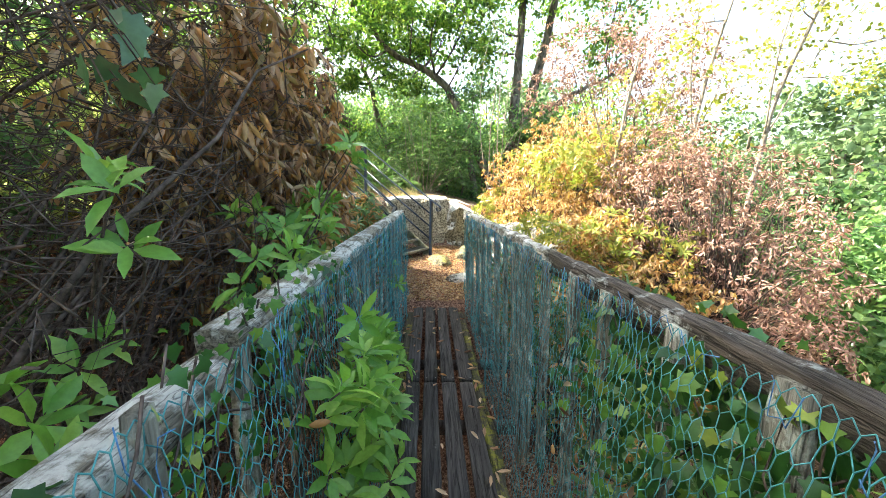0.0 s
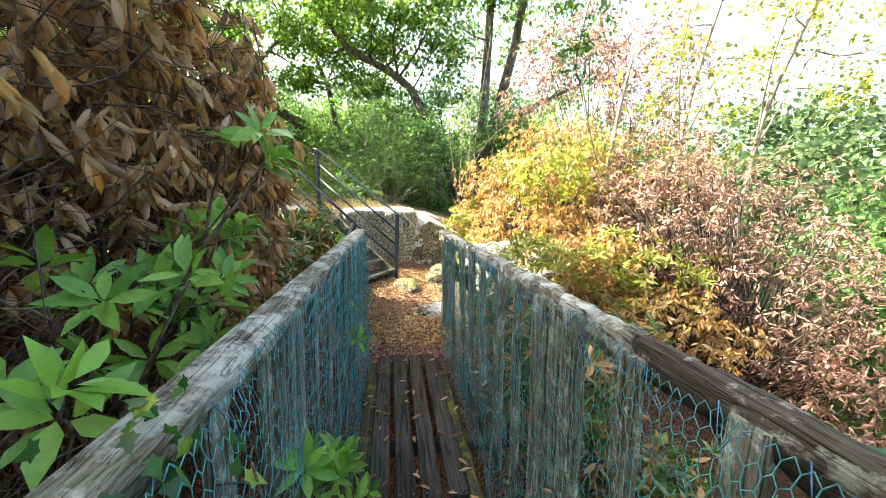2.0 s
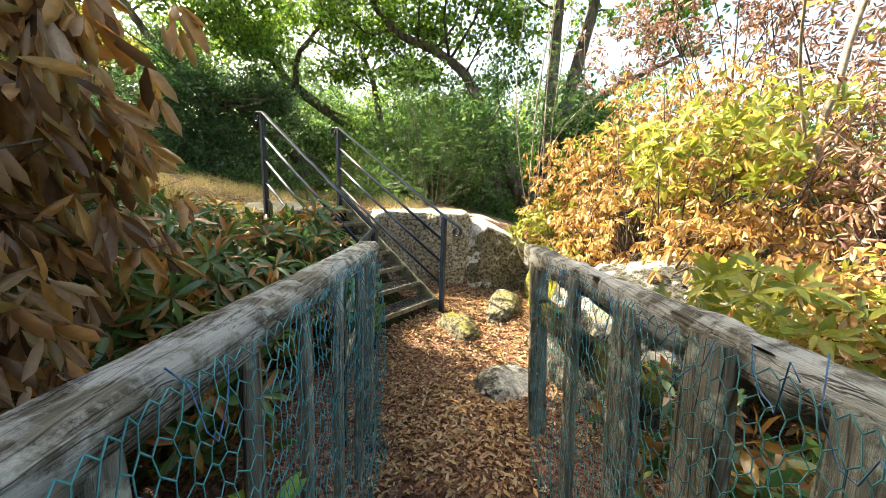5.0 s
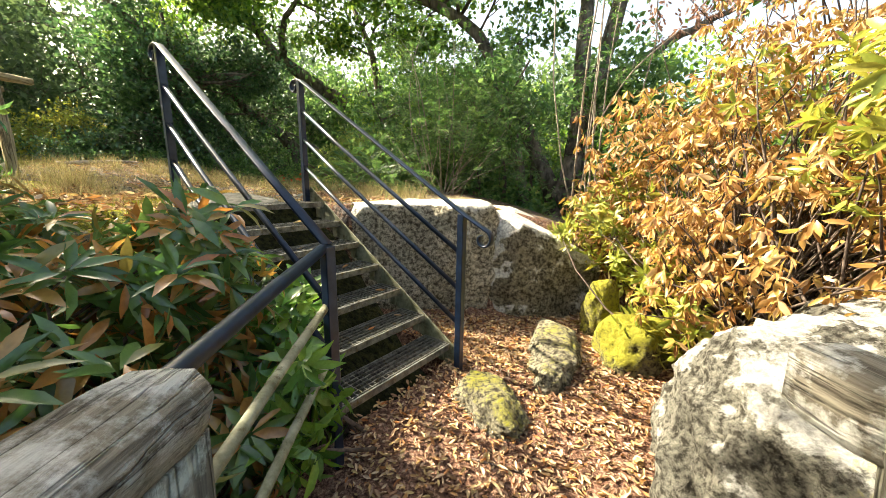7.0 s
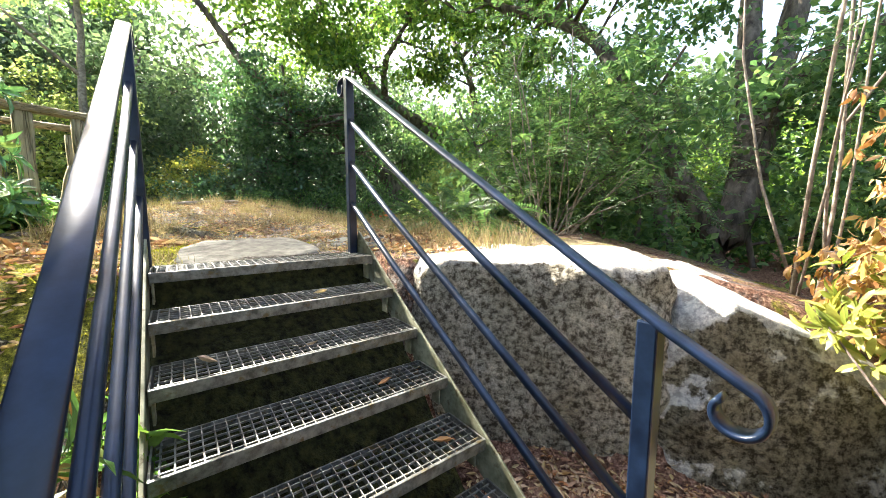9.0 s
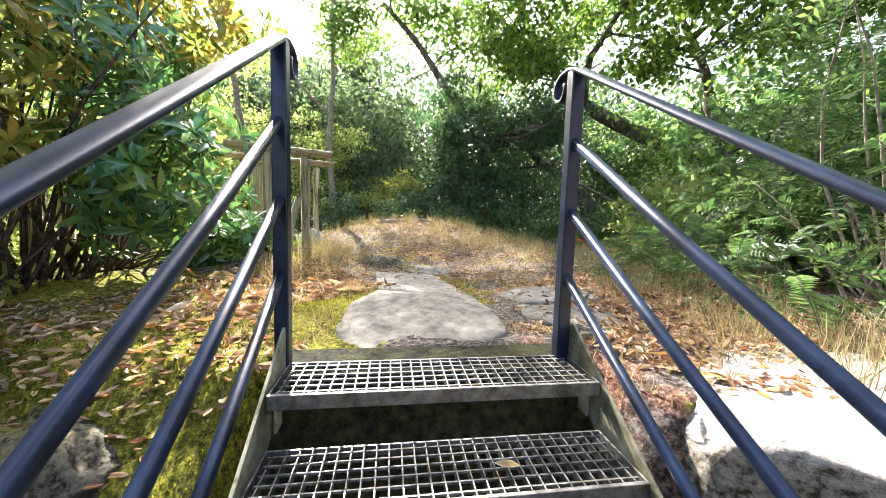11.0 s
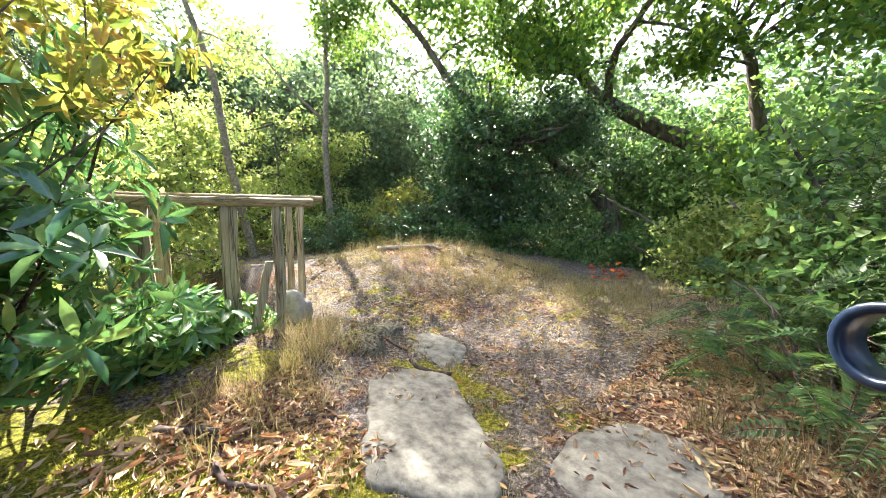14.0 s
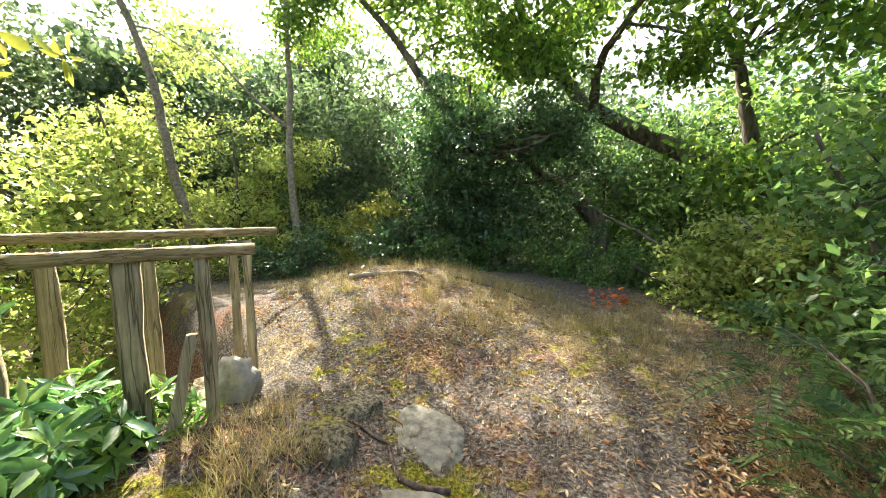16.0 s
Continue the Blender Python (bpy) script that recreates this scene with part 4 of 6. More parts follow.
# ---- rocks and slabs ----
solid("big_rock", rock_mesh("big_rock", (-0.46, 9.12, 0.42), (0.73, 0.66, 0.78), 3, 5.0, 6, 0.045, 0.02, (((0, -1, 0.04), 0.92), ((0, 0, 1), 0.92))), MAT["bigrock"], "large grey sandstone outcrop, top whitened by lichen and painted-in sunlight", "rock")
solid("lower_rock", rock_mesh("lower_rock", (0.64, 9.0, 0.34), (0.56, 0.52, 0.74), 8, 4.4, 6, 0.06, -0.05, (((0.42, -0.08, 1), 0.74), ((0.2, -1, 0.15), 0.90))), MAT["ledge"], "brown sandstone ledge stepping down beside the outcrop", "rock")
solid("boulder", rock_mesh("boulder", (1.36, 6.50, 0.22), (0.82, 0.70, 0.74), 5, 2.2, 6, 0.08, 0.5, (((-0.5, -0.2, 1), 0.88),)), MAT["boulder"], "big pale boulder with lichen and moss beside the bridge end", "rock")
solid("back_boulder", rock_mesh("back_boulder", (2.05, 6.9, 0.20), (0.62, 0.55, 0.66), 15, 2.8, 4, 0.07, 0.2), MAT["boulder"], "pale boulder half hidden under the bush", "rock")
for spot, size, seed, mat, label in (
    ((0.03, 7.28, 0.09), (0.27, 0.17, 0.13), 21, "mossrock", "flat-topped mossy stone at the foot of the stairs"),
    ((0.57, 7.92, 0.12), (0.19, 0.46, 0.15), 22, "mossrock", "long low mossy stone beside the litter path"),
    ((0.42, 7.46, 0.10), (0.11, 0.10, 0.12), 23, "mossrock", "small rounded stone beside the path"),
    ((1.14, 7.82, 0.12), (0.25, 0.28, 0.34), 24, "moss", "low hump thick with yellow moss"),
    ((1.04, 8.24, 0.24), (0.14, 0.16, 0.34), 25, "moss", "mossy stone under the golden bush"),
    ((0.32, 6.35, 0.06), (0.28, 0.20, 0.07), 26, "boulder", "flat grey stone set in the path"),
    ((-4.25, 9.80, 1.09), (0.20, 0.15, 0.08), 52, "mossrock", "low mossy stone in the trodden ground"),
    ((-3.82, 10.05, 0.99), (0.40, 0.30, 0.08), 53, "slab", "flat grey rock worn flush with the trodden path"),
    ((-4.05, 9.45, 1.12), (0.22, 0.18, 0.11), 29, "mossrock", "low mossy stone in the trodden ground"),
    ((-4.30, 8.55, 1.16), (0.16, 0.13, 0.09), 30, "mossrock", "small stone among dry grass"),
    ((-2.35, 7.30, 0.72), (0.36, 0.26, 0.34), 41, "mossrock", "mossy rock in the bank beside the stairs"),
    ((-2.95, 6.95, 0.78), (0.40, 0.28, 0.34), 42, "mossrock", "mossy rock in the bank beside the stairs"),
    ((-1.95, 7.42, 0.55), (0.20, 0.16, 0.24), 43, "mossrock", "mossy rock in the bank beside the stairs"),
    ((-3.75, 6.55, 0.85), (0.45, 0.30, 0.34), 44, "mossrock", "mossy rock in the bank beside the stairs"),
    ((-1.55, 8.95, 1.12), (0.10, 0.14, 0.05), 31, "boulder", "flat stone at the head of the stairs"),
):
    solid("stone", rock_mesh("stone", spot, size, seed, 2.4, 5, 0.10, -0.25 if size[1] > 0.35 else seed, (((math.sin(seed * 2.3), math.cos(seed * 2.3), 0.7), 0.90), ((0.3 * math.sin(seed), 0.3 * math.cos(seed), 1), 0.93), ((math.cos(seed * 1.3), -math.sin(seed * 1.3), 0.3), 0.85))), MAT[mat], label, "stone", "loose stones")


solid("stone", rock_mesh("stone", (-5.02, 9.32, 1.20), (0.18, 0.14, 0.23), 27, 2.4, 4, 0.12, 0.4), MAT["palestone"], "pale rounded stone leaning beside the second bridge", "stone", "loose stones")
SLABS = []


def clear_of_slabs(p):
    """True for points that lie beside the slabs, not on them."""
    on = np.zeros(len(p), bool)
    for poly in SLABS:
        inside = np.zeros(len(p), bool)
        for a, b in zip(poly, np.roll(poly, -1, axis=0)):
            cross = (a[1] > p[:, 1]) != (b[1] > p[:, 1])
            inside ^= cross & (p[:, 0] < (b[0] - a[0]) * (p[:, 1] - a[1]) / (b[1] - a[1] + 1e-9) + a[0])
        on |= inside
    return ~on


def slab(outline, lift, seed):
    """A flat worn slab with an uneven edge, a little proud of the earth."""
    p = np.array(outline, float)
    c = p.mean(0)
    ring = []
    for k in range(len(p)):
        a, b = p[k], p[(k + 1) % len(p)]
        for t in np.linspace(0, 1, 7)[:-1]:
            q = a + (b - a) * t
            q = q + (c - q) * (0.05 * (4 * (t - 0.5) ** 2) ** 3) - (c - q) * 0.035
            ring.append(q + 0.022 * np.array([vnoise(q[0] + seed, q[1], 0.12), vnoise(q[0], q[1] + seed, 0.12)]))
    ring = np.array(ring)
    SLABS.append(c + (p - c) * 1.06)
    spread = np.concatenate([c + (ring - c) * s for s in (1.0, 0.7, 0.35)])
    fall = np.linalg.lstsq(np.column_stack([spread - c, np.ones(len(spread))]), height(spread[:, 0], spread[:, 1]), rcond=None)[0]
    z = float(fall[2]) + lift - 0.002
    rows = []
    for s, dz in ((1.0, -0.10), (1.0, -0.012), (0.975, 0.0), (0.8, 0.003), (0.5, 0.006), (0.2, 0.004)):
        q = c + (ring - c) * s
        zz = z + dz + (q - c) @ fall[:2] + 0.006 * vnoise(q[:, 0], q[:, 1], 0.2, seed) * (s < 0.99)
        rows.append(np.column_stack([q, zz]))
    n = len(ring)
    i = np.arange(6 * n).reshape(6, n)
    j = np.roll(i, -1, axis=1)
    me = raw_mesh("slab", np.concatenate(rows), [np.stack([i[:-1], j[:-1], j[1:], i[1:]], -1).reshape(-1, 4), i[-1:]])
    solid("stone_slab", smooth(me), MAT["slab"], "large worn sandstone slab set level in the path", "slab", "path slabs")


slab([(-2.45, 8.27), (-2.02, 8.0), (-1.74, 8.66), (-1.97, 8.86), (-2.31, 8.98), (-2.40, 8.84), (-2.66, 8.67), (-2.64, 8.48)], 0.036, 1)
slab([(-2.74, 8.70), (-3.12, 8.94), (-3.55, 9.22), (-3.52, 9.54), (-3.26, 9.70), (-2.83, 9.44), (-2.44, 9.20), (-2.36, 9.06), (-2.46, 8.90)], 0.022, 2)
slab([(-2.32, 9.37), (-2.34, 9.67), (-2.17, 9.94), (-1.87, 9.96), (-1.70, 9.71), (-1.91, 9.40), (-2.10, 9.23)], 0.016, 3)
slab([(-2.02, 9.14), (-1.90, 9.34), (-1.68, 9.58), (-1.45, 9.32), (-1.60, 9.0), (-1.82, 8.98)], 0.014, 5)

# ---- second bridge on the terrace ----
second = thing("second_footbridge", "raw timber bridge end with round posts and twin rails", "bridge", (-4.6, 9.0, 1.1))
AHEAD = np.array([0.265, 0.964, 0])
N0, F0 = np.array([-4.55, 9.33, 2.305]), np.array([-5.53, 9.88, 2.35])
mesh_part("top_rail", beam_mesh("top_rail", N0 - AHEAD * 3.2, N0, 0.10, 0.075, 0.006, 40), MAT["beam"], second, "split timber top rail")
mesh_part("top_rail", beam_mesh("top_rail", F0 - AHEAD * 3.8, F0, 0.10, 0.075, 0.006, 40), MAT["beam"], second, "split timber top rail")
for base, dists, low in ((N0, (0.28, 0.62, 1.15, 1.75, 2.3), 1.12), (F0, (0.36, 0.95, 1.5, 2.1, 2.7), 1.12)):
    for q, dd in enumerate(dists):
        p = base - AHEAD * dd
        wide = 0.075 if q == 0 else 0.115
        mesh_part("post", board_mesh("post", (p[0] + 0.02, p[1], low - 0.1), (p[0], p[1], 2.24), wide, 0.06, AHEAD, 0.0, 9, False), MAT["pole"], second)
p = N0 - AHEAD * 0.33
mesh_part("brace", board_mesh("brace", (p[0] + 0.01, p[1] - 0.20, 1.05), (p[0] + 0.05, p[1] - 0.03, 1.80), 0.07, 0.055, AHEAD, 0.1, 6, False), MAT["pole"], second)
mesh_part("post", board_mesh("post", (F0[0] + 0.02, F0[1] - 0.28, 1.0), (F0[0] + 0.0, F0[1] - 0.26, 2.24), 0.07, 0.06, AHEAD, 0.0, 8, False), MAT["pole"], second)
for q in range(10):
    c = np.array([-5.05, 9.5, 1.12]) - AHEAD * (q * 0.15 + 0.1)
    across = np.array([-0.964, 0.265, 0])
    mesh_part("plank", beam_mesh("plank", c - across * 0.45, c + across * 0.45, 0.12, 0.035, 0.003, 8, 0, 0.1), MAT["pole"], second)


# ---- shrubs beside the bridge ----
def dead_thicket():
    ob = thing("dead_rhododendron", "tangled dead rhododendron with curled brown hanging leaves", "shrub", (-1.9, 2.6, -1.5))
    tips, outs = [], []
    for c, r, number in (
        ((-1.75, 4.15, 1.35), (0.72, 0.95, 1.15), 1500), ((-1.55, 3.4, 2.2), (0.65, 1.0, 0.85), 850), ((-1.75, 2.5, 2.7), (0.7, 0.9, 0.65), 130),
        ((-2.3, 1.4, 2.5), (0.9, 1.4, 1.2), 60), ((-1.45, 4.3, 0.75), (0.42, 0.75, 0.55), 520), ((-1.36, 4.75, 1.65), (0.42, 0.60, 0.95), 620), ((-2.4, 3.6, 1.6), (0.9, 1.4, 1.4), 90), ((-1.9, 0.9, 1.2), (0.75, 1.2, 1.0), 16), ((-1.12, 2.1, 1.9), (0.12, 0.5, 0.5), 18), ((-1.1, 1.9, 1.35), (0.1, 0.35, 0.2), 8),
    ):
        p, o = in_blob(c, r, number, 2.2, 0.22, number)
        tips.append(p)
        outs.append(o)
    tips, outs = np.concatenate(tips), np.concatenate(outs)
    keep = (tips[:, 0] < -0.92 + 0.04 * np.sin(tips[:, 1] * 7)) & (rng.uniform(size=len(tips)) < 0.10 + sstep(2.9, 3.9, tips[:, 1]))
    tips, outs = tips[keep], outs[keep]
    cloud = droop(whorls(tips, outs + 0.5 * rng.normal(size=outs.shape), 5, (40, 100), (0.075, 0.14), 0.34), 0.6)
    mesh_part("dead_foliage", leaf_mesh("dead_leaves", *cloud, CURL), MAT["dead"], ob)
    roots = np.array([(-2.0, 3.8, -1.2), (-2.3, 2.2, -1.4), (-2.8, 1.0, -1.4)])
    paths, radii = [], []
    for k, r in enumerate(roots):
        near = tips[np.argsort(np.linalg.norm(tips[:, :2] - r[:2], axis=1))[: 900]]
        p, q = stems_to(r, near[rng.permutation(len(near))[:32]], 0.020, 0.004, 9, 0.35, 0.3)
        p[:, 1:-1] += rng.normal(size=p[:, 1:-1].shape) * 0.05
        paths.append(p)
        radii.append(q)
    mesh_part("brushwood", tube_mesh("stems", np.concatenate(paths), np.concatenate(radii), 5), MAT["twig"], ob)
    n = 9000
    a = np.column_stack([rng.uniform(-2.7, -1.02, n), rng.uniform(-0.4, 4.9, n), rng.uniform(-0.2, 3.0, n)])
    d = unit(np.column_stack([rng.normal(0.25, 0.6, n), rng.normal(0.1, 0.8, n), rng.normal(0.05, 0.45, n)]))
    length = rng.uniform(0.15, 0.75, n)
    t = np.linspace(0, 1, 5)
    bow = rng.normal(size=(n, 3)) * 0.10
    path = a[:, None] + d[:, None] * (length[:, None] * t)[..., None] + bow[:, None] * (t * (1 - t) * 2)[None, :, None]
    ok = path[..., 0].max(1) < -0.93
    path = path[ok]
    mesh_part("brushwood", tube_mesh("twigs", path, np.linspace(1, 0.35, 5)[None] * rng.uniform(0.0015, 0.0055, (len(path), 1)), 3), MAT["twig"], ob)


dead_thicket()

for c, k, wide in (((-1.06, 2.25, 1.48), 3, 0.07), ((-1.0, 3.15, 1.22), 8, 0.14), ((-1.05, 3.48, 1.18), 6, 0.10), ((-0.97, 2.62, 1.14), 3, 0.07), ((-0.50, 3.25, 0.62), 6, 0.09), ((-0.46, 3.52, 0.33), 7, 0.09), ((-0.86, 2.74, 1.22), 2, 0.03), ((-1.02, 3.55, 1.22), 8, 0.12), ((-1.02, 3.44, 1.03), 8, 0.12), ((-1.15, 1.85, 0.92), 6, 0.14),
                   ((-0.43, 2.46, 0.86), 8, 0.09), ((-0.43, 2.62, 0.62), 9, 0.10), ((-0.42, 2.36, 0.44), 9, 0.11), ((-0.44, 2.8, 0.38), 7, 0.11), ((-1.05, 1.75, 0.90), 6, 0.12), ((-1.2, 2.3, 0.85), 8, 0.15), ((-0.58, 4.6, 0.55), 3, 0.08), ((-0.95, 3.72, 1.40), 4, 0.05), ((-0.74, 3.40, 1.74), 4, 0.05), ((-0.44, 2.2, 0.75), 9, 0.10), ((-0.45, 2.05, 0.5), 9, 0.10)):
    root = (c[0] - 0.35, c[1] + 0.1, c[2] - 0.8)
    ob = thing("rhododendron_sprig", "fresh green rhododendron shoots beside the bridge rail", "shrub", root, "green sprigs")
    tips = np.array(c) + rng.normal(size=(k, 3)) * np.array([0.05 if c[0] > -0.8 else wide, wide, wide])
    outs = np.column_stack([rng.normal(0.5, 0.4, k), rng.normal(-0.2, 0.4, k), np.abs(rng.normal(0.7, 0.3, k))])
    mesh_part("foliage", leaf_mesh("leaves", *whorls(tips, outs, 8, (40, 88), (0.085, 0.13), 0.36), LONG), MAT["shoot"], ob)
    mesh_part("brushwood", tube_mesh("stems", *stems_to(root, tips, 0.007, 0.003, 5, 0.05)), MAT["twig"], ob)

shrub("withered_sprig", "withering rhododendron sprig with orange and pinkish leaves by the rail", (-1.35, 3.9, 0.2), [((-1.08, 3.95, 1.12), (0.13, 0.28, 0.30), 26), ((-1.2, 4.25, 0.95), (0.2, 0.25, 0.25), 16)],
    MAT["gold"], 6, (45, 95), (0.075, 0.115), 0.36, LONG, 0.35, 20, 0.0, 0.006)
overhang = thing("maple_twig", "broad green leaves hanging from an overhead twig", "twig", (-1.6, 2.3, 2.6))
tips = np.array([-0.97, 2.18, 1.92]) + rng.normal(size=(9, 3)) * np.array([0.05, 0.08, 0.10])
hanging = unit(rng.normal(size=(9, 3)) * 0.5 + np.array([0.1, 0, -1.0]))
mesh_part("foliage", leaf_mesh("leaves", tips, hanging, rng.normal(size=(9, 3)) + np.array([1.0, -0.6, 0.2]), rng.uniform(0.06, 0.10, 9), rng.uniform(0.06, 0.09, 9), LOBED), MAT["darkleaf"], overhang)
mesh_part("brushwood", tube_mesh("stems", *stems_to((-1.6, 2.3, 2.6), tips, 0.006, 0.002, 5, 0.03)), MAT["twig"], overhang)


def ivy(label, number, place, big):
    ob = thing("ivy", label, "ivy", (0, 0, 0))
    pos, nrm = place(number)
    n = len(pos)
    axis = unit(rng.normal(size=(n, 3)) * 0.5 + np.array([0, 0, -0.8]))
    size = rng.uniform(0.4, 1.0, n) * big
    mesh_part("foliage", leaf_mesh("leaves", pos, axis, nrm + 0.45 * rng.normal(size=(n, 3)), size, size * rng.uniform(0.85, 1.05, n), LOBED), MAT["ivy"], ob)
    pick = pos[rng.permutation(n)[:60]]
    start = pick + np.column_stack([rng.normal(0, 0.03, 60), rng.normal(0, 0.25, 60), -rng.uniform(0.2, 0.7, 60)])
    t = np.linspace(0, 1, 6)[None, :, None]
    path = start[:, None] * (1 - t) + pick[:, None] * t + rng.normal(size=(60, 6, 3)) * 0.015
    mesh_part("brushwood", tube_mesh("stems", path, np.full((60, 6), 0.0028), 4), MAT["twig"], ob)


def right_ivy(n):
    y = rng.normal(1.95, 0.42, n)
    z = 1.19 - np.abs(rng.normal(0, 0.40, n))
    x = 0.34 + (z / 1.25) * 0.20 + np.abs(rng.normal(0, 0.16, n)) - 0.05
    keep = (y < 2.75) & (y > 0.2)
    return np.column_stack([x, y, z])[keep], np.column_stack([-np.ones(n), -0.3 * np.ones(n), 0.5 * np.ones(n)])[keep]


def left_ivy(n):
    y = rng.normal(2.25, 0.30, n)
    z = 1.26 - np.abs(rng.normal(0, 0.26, n))
    x = -0.50 - (z / 1.25) * 0.17 + rng.normal(0, 0.05, n)
    return np.column_stack([x, y, z]), np.column_stack([np.ones(n), -0.3 * np.ones(n), 0.5 * np.ones(n)])


ivy("ivy climbing over the netting and rail", 1150, right_ivy, 0.085)
ivy("small ivy leaves tangled in the netting", 420, left_ivy, 0.055)

# ---- bushes to the other side and round the hollow ----
shrub("golden_rhododendron", "withering rhododendron with golden orange leaves in full sun", (1.9, 7.9, 0.0), [
    ((1.75, 7.55, 0.95), (0.75, 0.85, 0.85), 930), ((1.75, 8.6, 1.35), (0.8, 0.8, 0.95), 930), ((2.6, 7.3, 1.35), (0.9, 0.9, 1.0), 930), ((2.0, 6.5, 0.95), (0.75, 0.5, 0.55), 390), ((1.45, 8.95, 1.0), (0.5, 0.45, 0.6), 330), ((2.1, 5.75, 0.7), (0.85, 0.55, 0.55), 630), ((2.4, 5.0, 0.3), (0.8, 0.6, 0.45), 390), ((2.6, 8.1, 2.2), (1.0, 0.8, 0.7), 630)],
    MAT["gold"], 7, (50, 115), (0.05, 0.095), 0.33, LONG, 0.52, 460, 0.3)
shrub("yellow_green_rhododendron", "yellow-green rhododendron shoots among withered leaves", (2.0, 7.2, 0.0), [
    ((1.08, 8.62, 0.88), (0.34, 0.40, 0.34), 60), ((1.42, 8.25, 0.72), (0.42, 0.35, 0.26), 60), ((1.35, 8.8, 1.2), (0.3, 0.3, 0.25), 30), ((2.0, 7.0, 1.75), (0.8, 0.7, 0.45), 150), ((2.3, 5.6, 0.75), (0.9, 0.6, 0.45), 180), ((2.0, 8.3, 1.95), (0.7, 0.7, 0.35), 50), ((1.25, 7.7, 0.45), (0.25, 0.3, 0.22), 40), ((1.2, 5.6, 0.95), (0.35, 0.3, 0.2), 36)],
    MAT["lime"], 8, (45, 88), (0.085, 0.125), 0.30, LONG, 0.0, 60, 0.1)
shrub("faded_rhododendron", "dead rhododendron with faded pinkish brown leaves", (3.4, 5.4, -1.2), [
    ((3.1, 5.9, 1.1), (0.95, 0.9, 1.1), 900), ((3.7, 5.0, 0.55), (0.8, 0.9, 0.9), 700), ((3.3, 6.6, 1.9), (0.9, 0.9, 0.7), 450), ((3.4, 4.3, -0.1), (0.6, 0.6, 0.55), 260), ((4.4, 6.0, 1.2), (0.9, 0.9, 1.1), 420)],
    MAT["pink"], 6, (50, 110), (0.05, 0.09), 0.36, CURL, 0.4, 420, 0.3)
shrub("faded_treetop", "sparse withered branches with brownish pink leaves", (4.2, 9.0, -0.2), [
    ((3.4, 9.2, 4.1), (1.3, 1.0, 1.0), 520), ((4.4, 8.4, 3.6), (1.2, 1.0, 1.2), 460), ((2.6, 9.8, 3.6), (0.8, 0.8, 0.7), 160)],
    MAT["pink"], 6, (50, 110), (0.06, 0.11), 0.4, CURL, 0.3, 36, 0.35, 0.014)
shrub("green_rhododendron", "green rhododendron below the bridge rail", (1.2, 4.4, -1.2), [
    ((0.85, 5.25, 0.32), (0.26, 0.6, 0.38), 110), ((0.88, 4.3, 0.35), (0.26, 0.7, 0.42), 120), ((1.0, 4.4, -0.1), (0.42, 0.8, 0.6), 260), ((1.5, 3.4, -0.4), (0.6, 0.9, 0.5), 260), ((1.5, 4.9, 0.25), (0.6, 0.5, 0.4), 170), ((0.95, 2.4, 0.0), (0.3, 0.6, 0.6), 120)],
    MAT["rhodomix"], 7, (45, 88), (0.09, 0.13), 0.33, LONG, 0.1, 60, 0.1)
shrub("mixed_rhododendron", "rhododendron with long green and orange leaves by the stairs", (-1.9, 6.3, 0.05), [
    ((-1.6, 6.25, 0.72), (0.65, 0.52, 0.50), 300), ((-2.5, 6.2, 0.85), (0.9, 0.65, 0.50), 330), ((-1.40, 6.85, 0.72), (0.42, 0.3, 0.45), 140), ((-2.3, 6.9, 0.95), (0.6, 0.3, 0.3), 130), ((-1.05, 6.75, 0.35), (0.22, 0.35, 0.28), 60), ((-1.4, 5.5, 0.45), (0.5, 0.4, 0.4), 130), ((-1.75, 5.45, 1.05), (0.5, 0.4, 0.45), 120), ((-1.25, 6.72, 1.02), (0.32, 0.26, 0.24), 60)],
    MAT["rhodomix"], 9, (55, 95), (0.10, 0.155), 0.25, LONG, 0.0, 90, 0.05)
shrub("stairside_rhododendron", "low rhododendron shoots beside the stair foot", (-0.9, 7.0, 0.1), [
    ((-0.80, 6.70, 0.45), (0.13, 0.18, 0.32), 34), ((-0.95, 6.95, 0.62), (0.16, 0.14, 0.28), 26), ((-1.25, 7.2, 0.50), (0.22, 0.14, 0.22), 26), ((-1.5, 7.3, 0.72), (0.15, 0.1, 0.12), 10)],
    MAT["rhodo"], 8, (50, 95), (0.10, 0.15), 0.30, LONG, 0.0, 25, 0.0)
shrub("bank_rhododendron", "dark rhododendron mass on the bank behind the stairs", (-4.0, 6.0, 0.6), [
    ((-3.6, 6.3, 1.7), (1.0, 0.9, 1.0), 420), ((-4.6, 5.6, 2.2), (1.2, 1.0, 1.5), 420), ((-3.1, 5.2, 1.6), (0.8, 0.8, 1.2), 320)],
    MAT["sunny"], 8, (50, 90), (0.10, 0.14), 0.3, LONG, 0.0, 80, 0.12)
shrub("terrace_rhododendron", "glossy green rhododendron at the edge of the terrace", (-4.7, 7.4, 1.0), [
    ((-4.05, 7.75, 1.90), (0.60, 0.48, 0.55), 130), ((-4.5, 7.6, 2.5), (0.8, 0.6, 0.8), 130), ((-4.55, 8.35, 1.35), (0.32, 0.36, 0.30), 80), ((-4.8, 8.3, 1.25), (0.45, 0.4, 0.36), 110)],
    MAT["laurel"], 9, (50, 95), (0.12, 0.19), 0.28, LONG, 0.0, 36, 0.12)
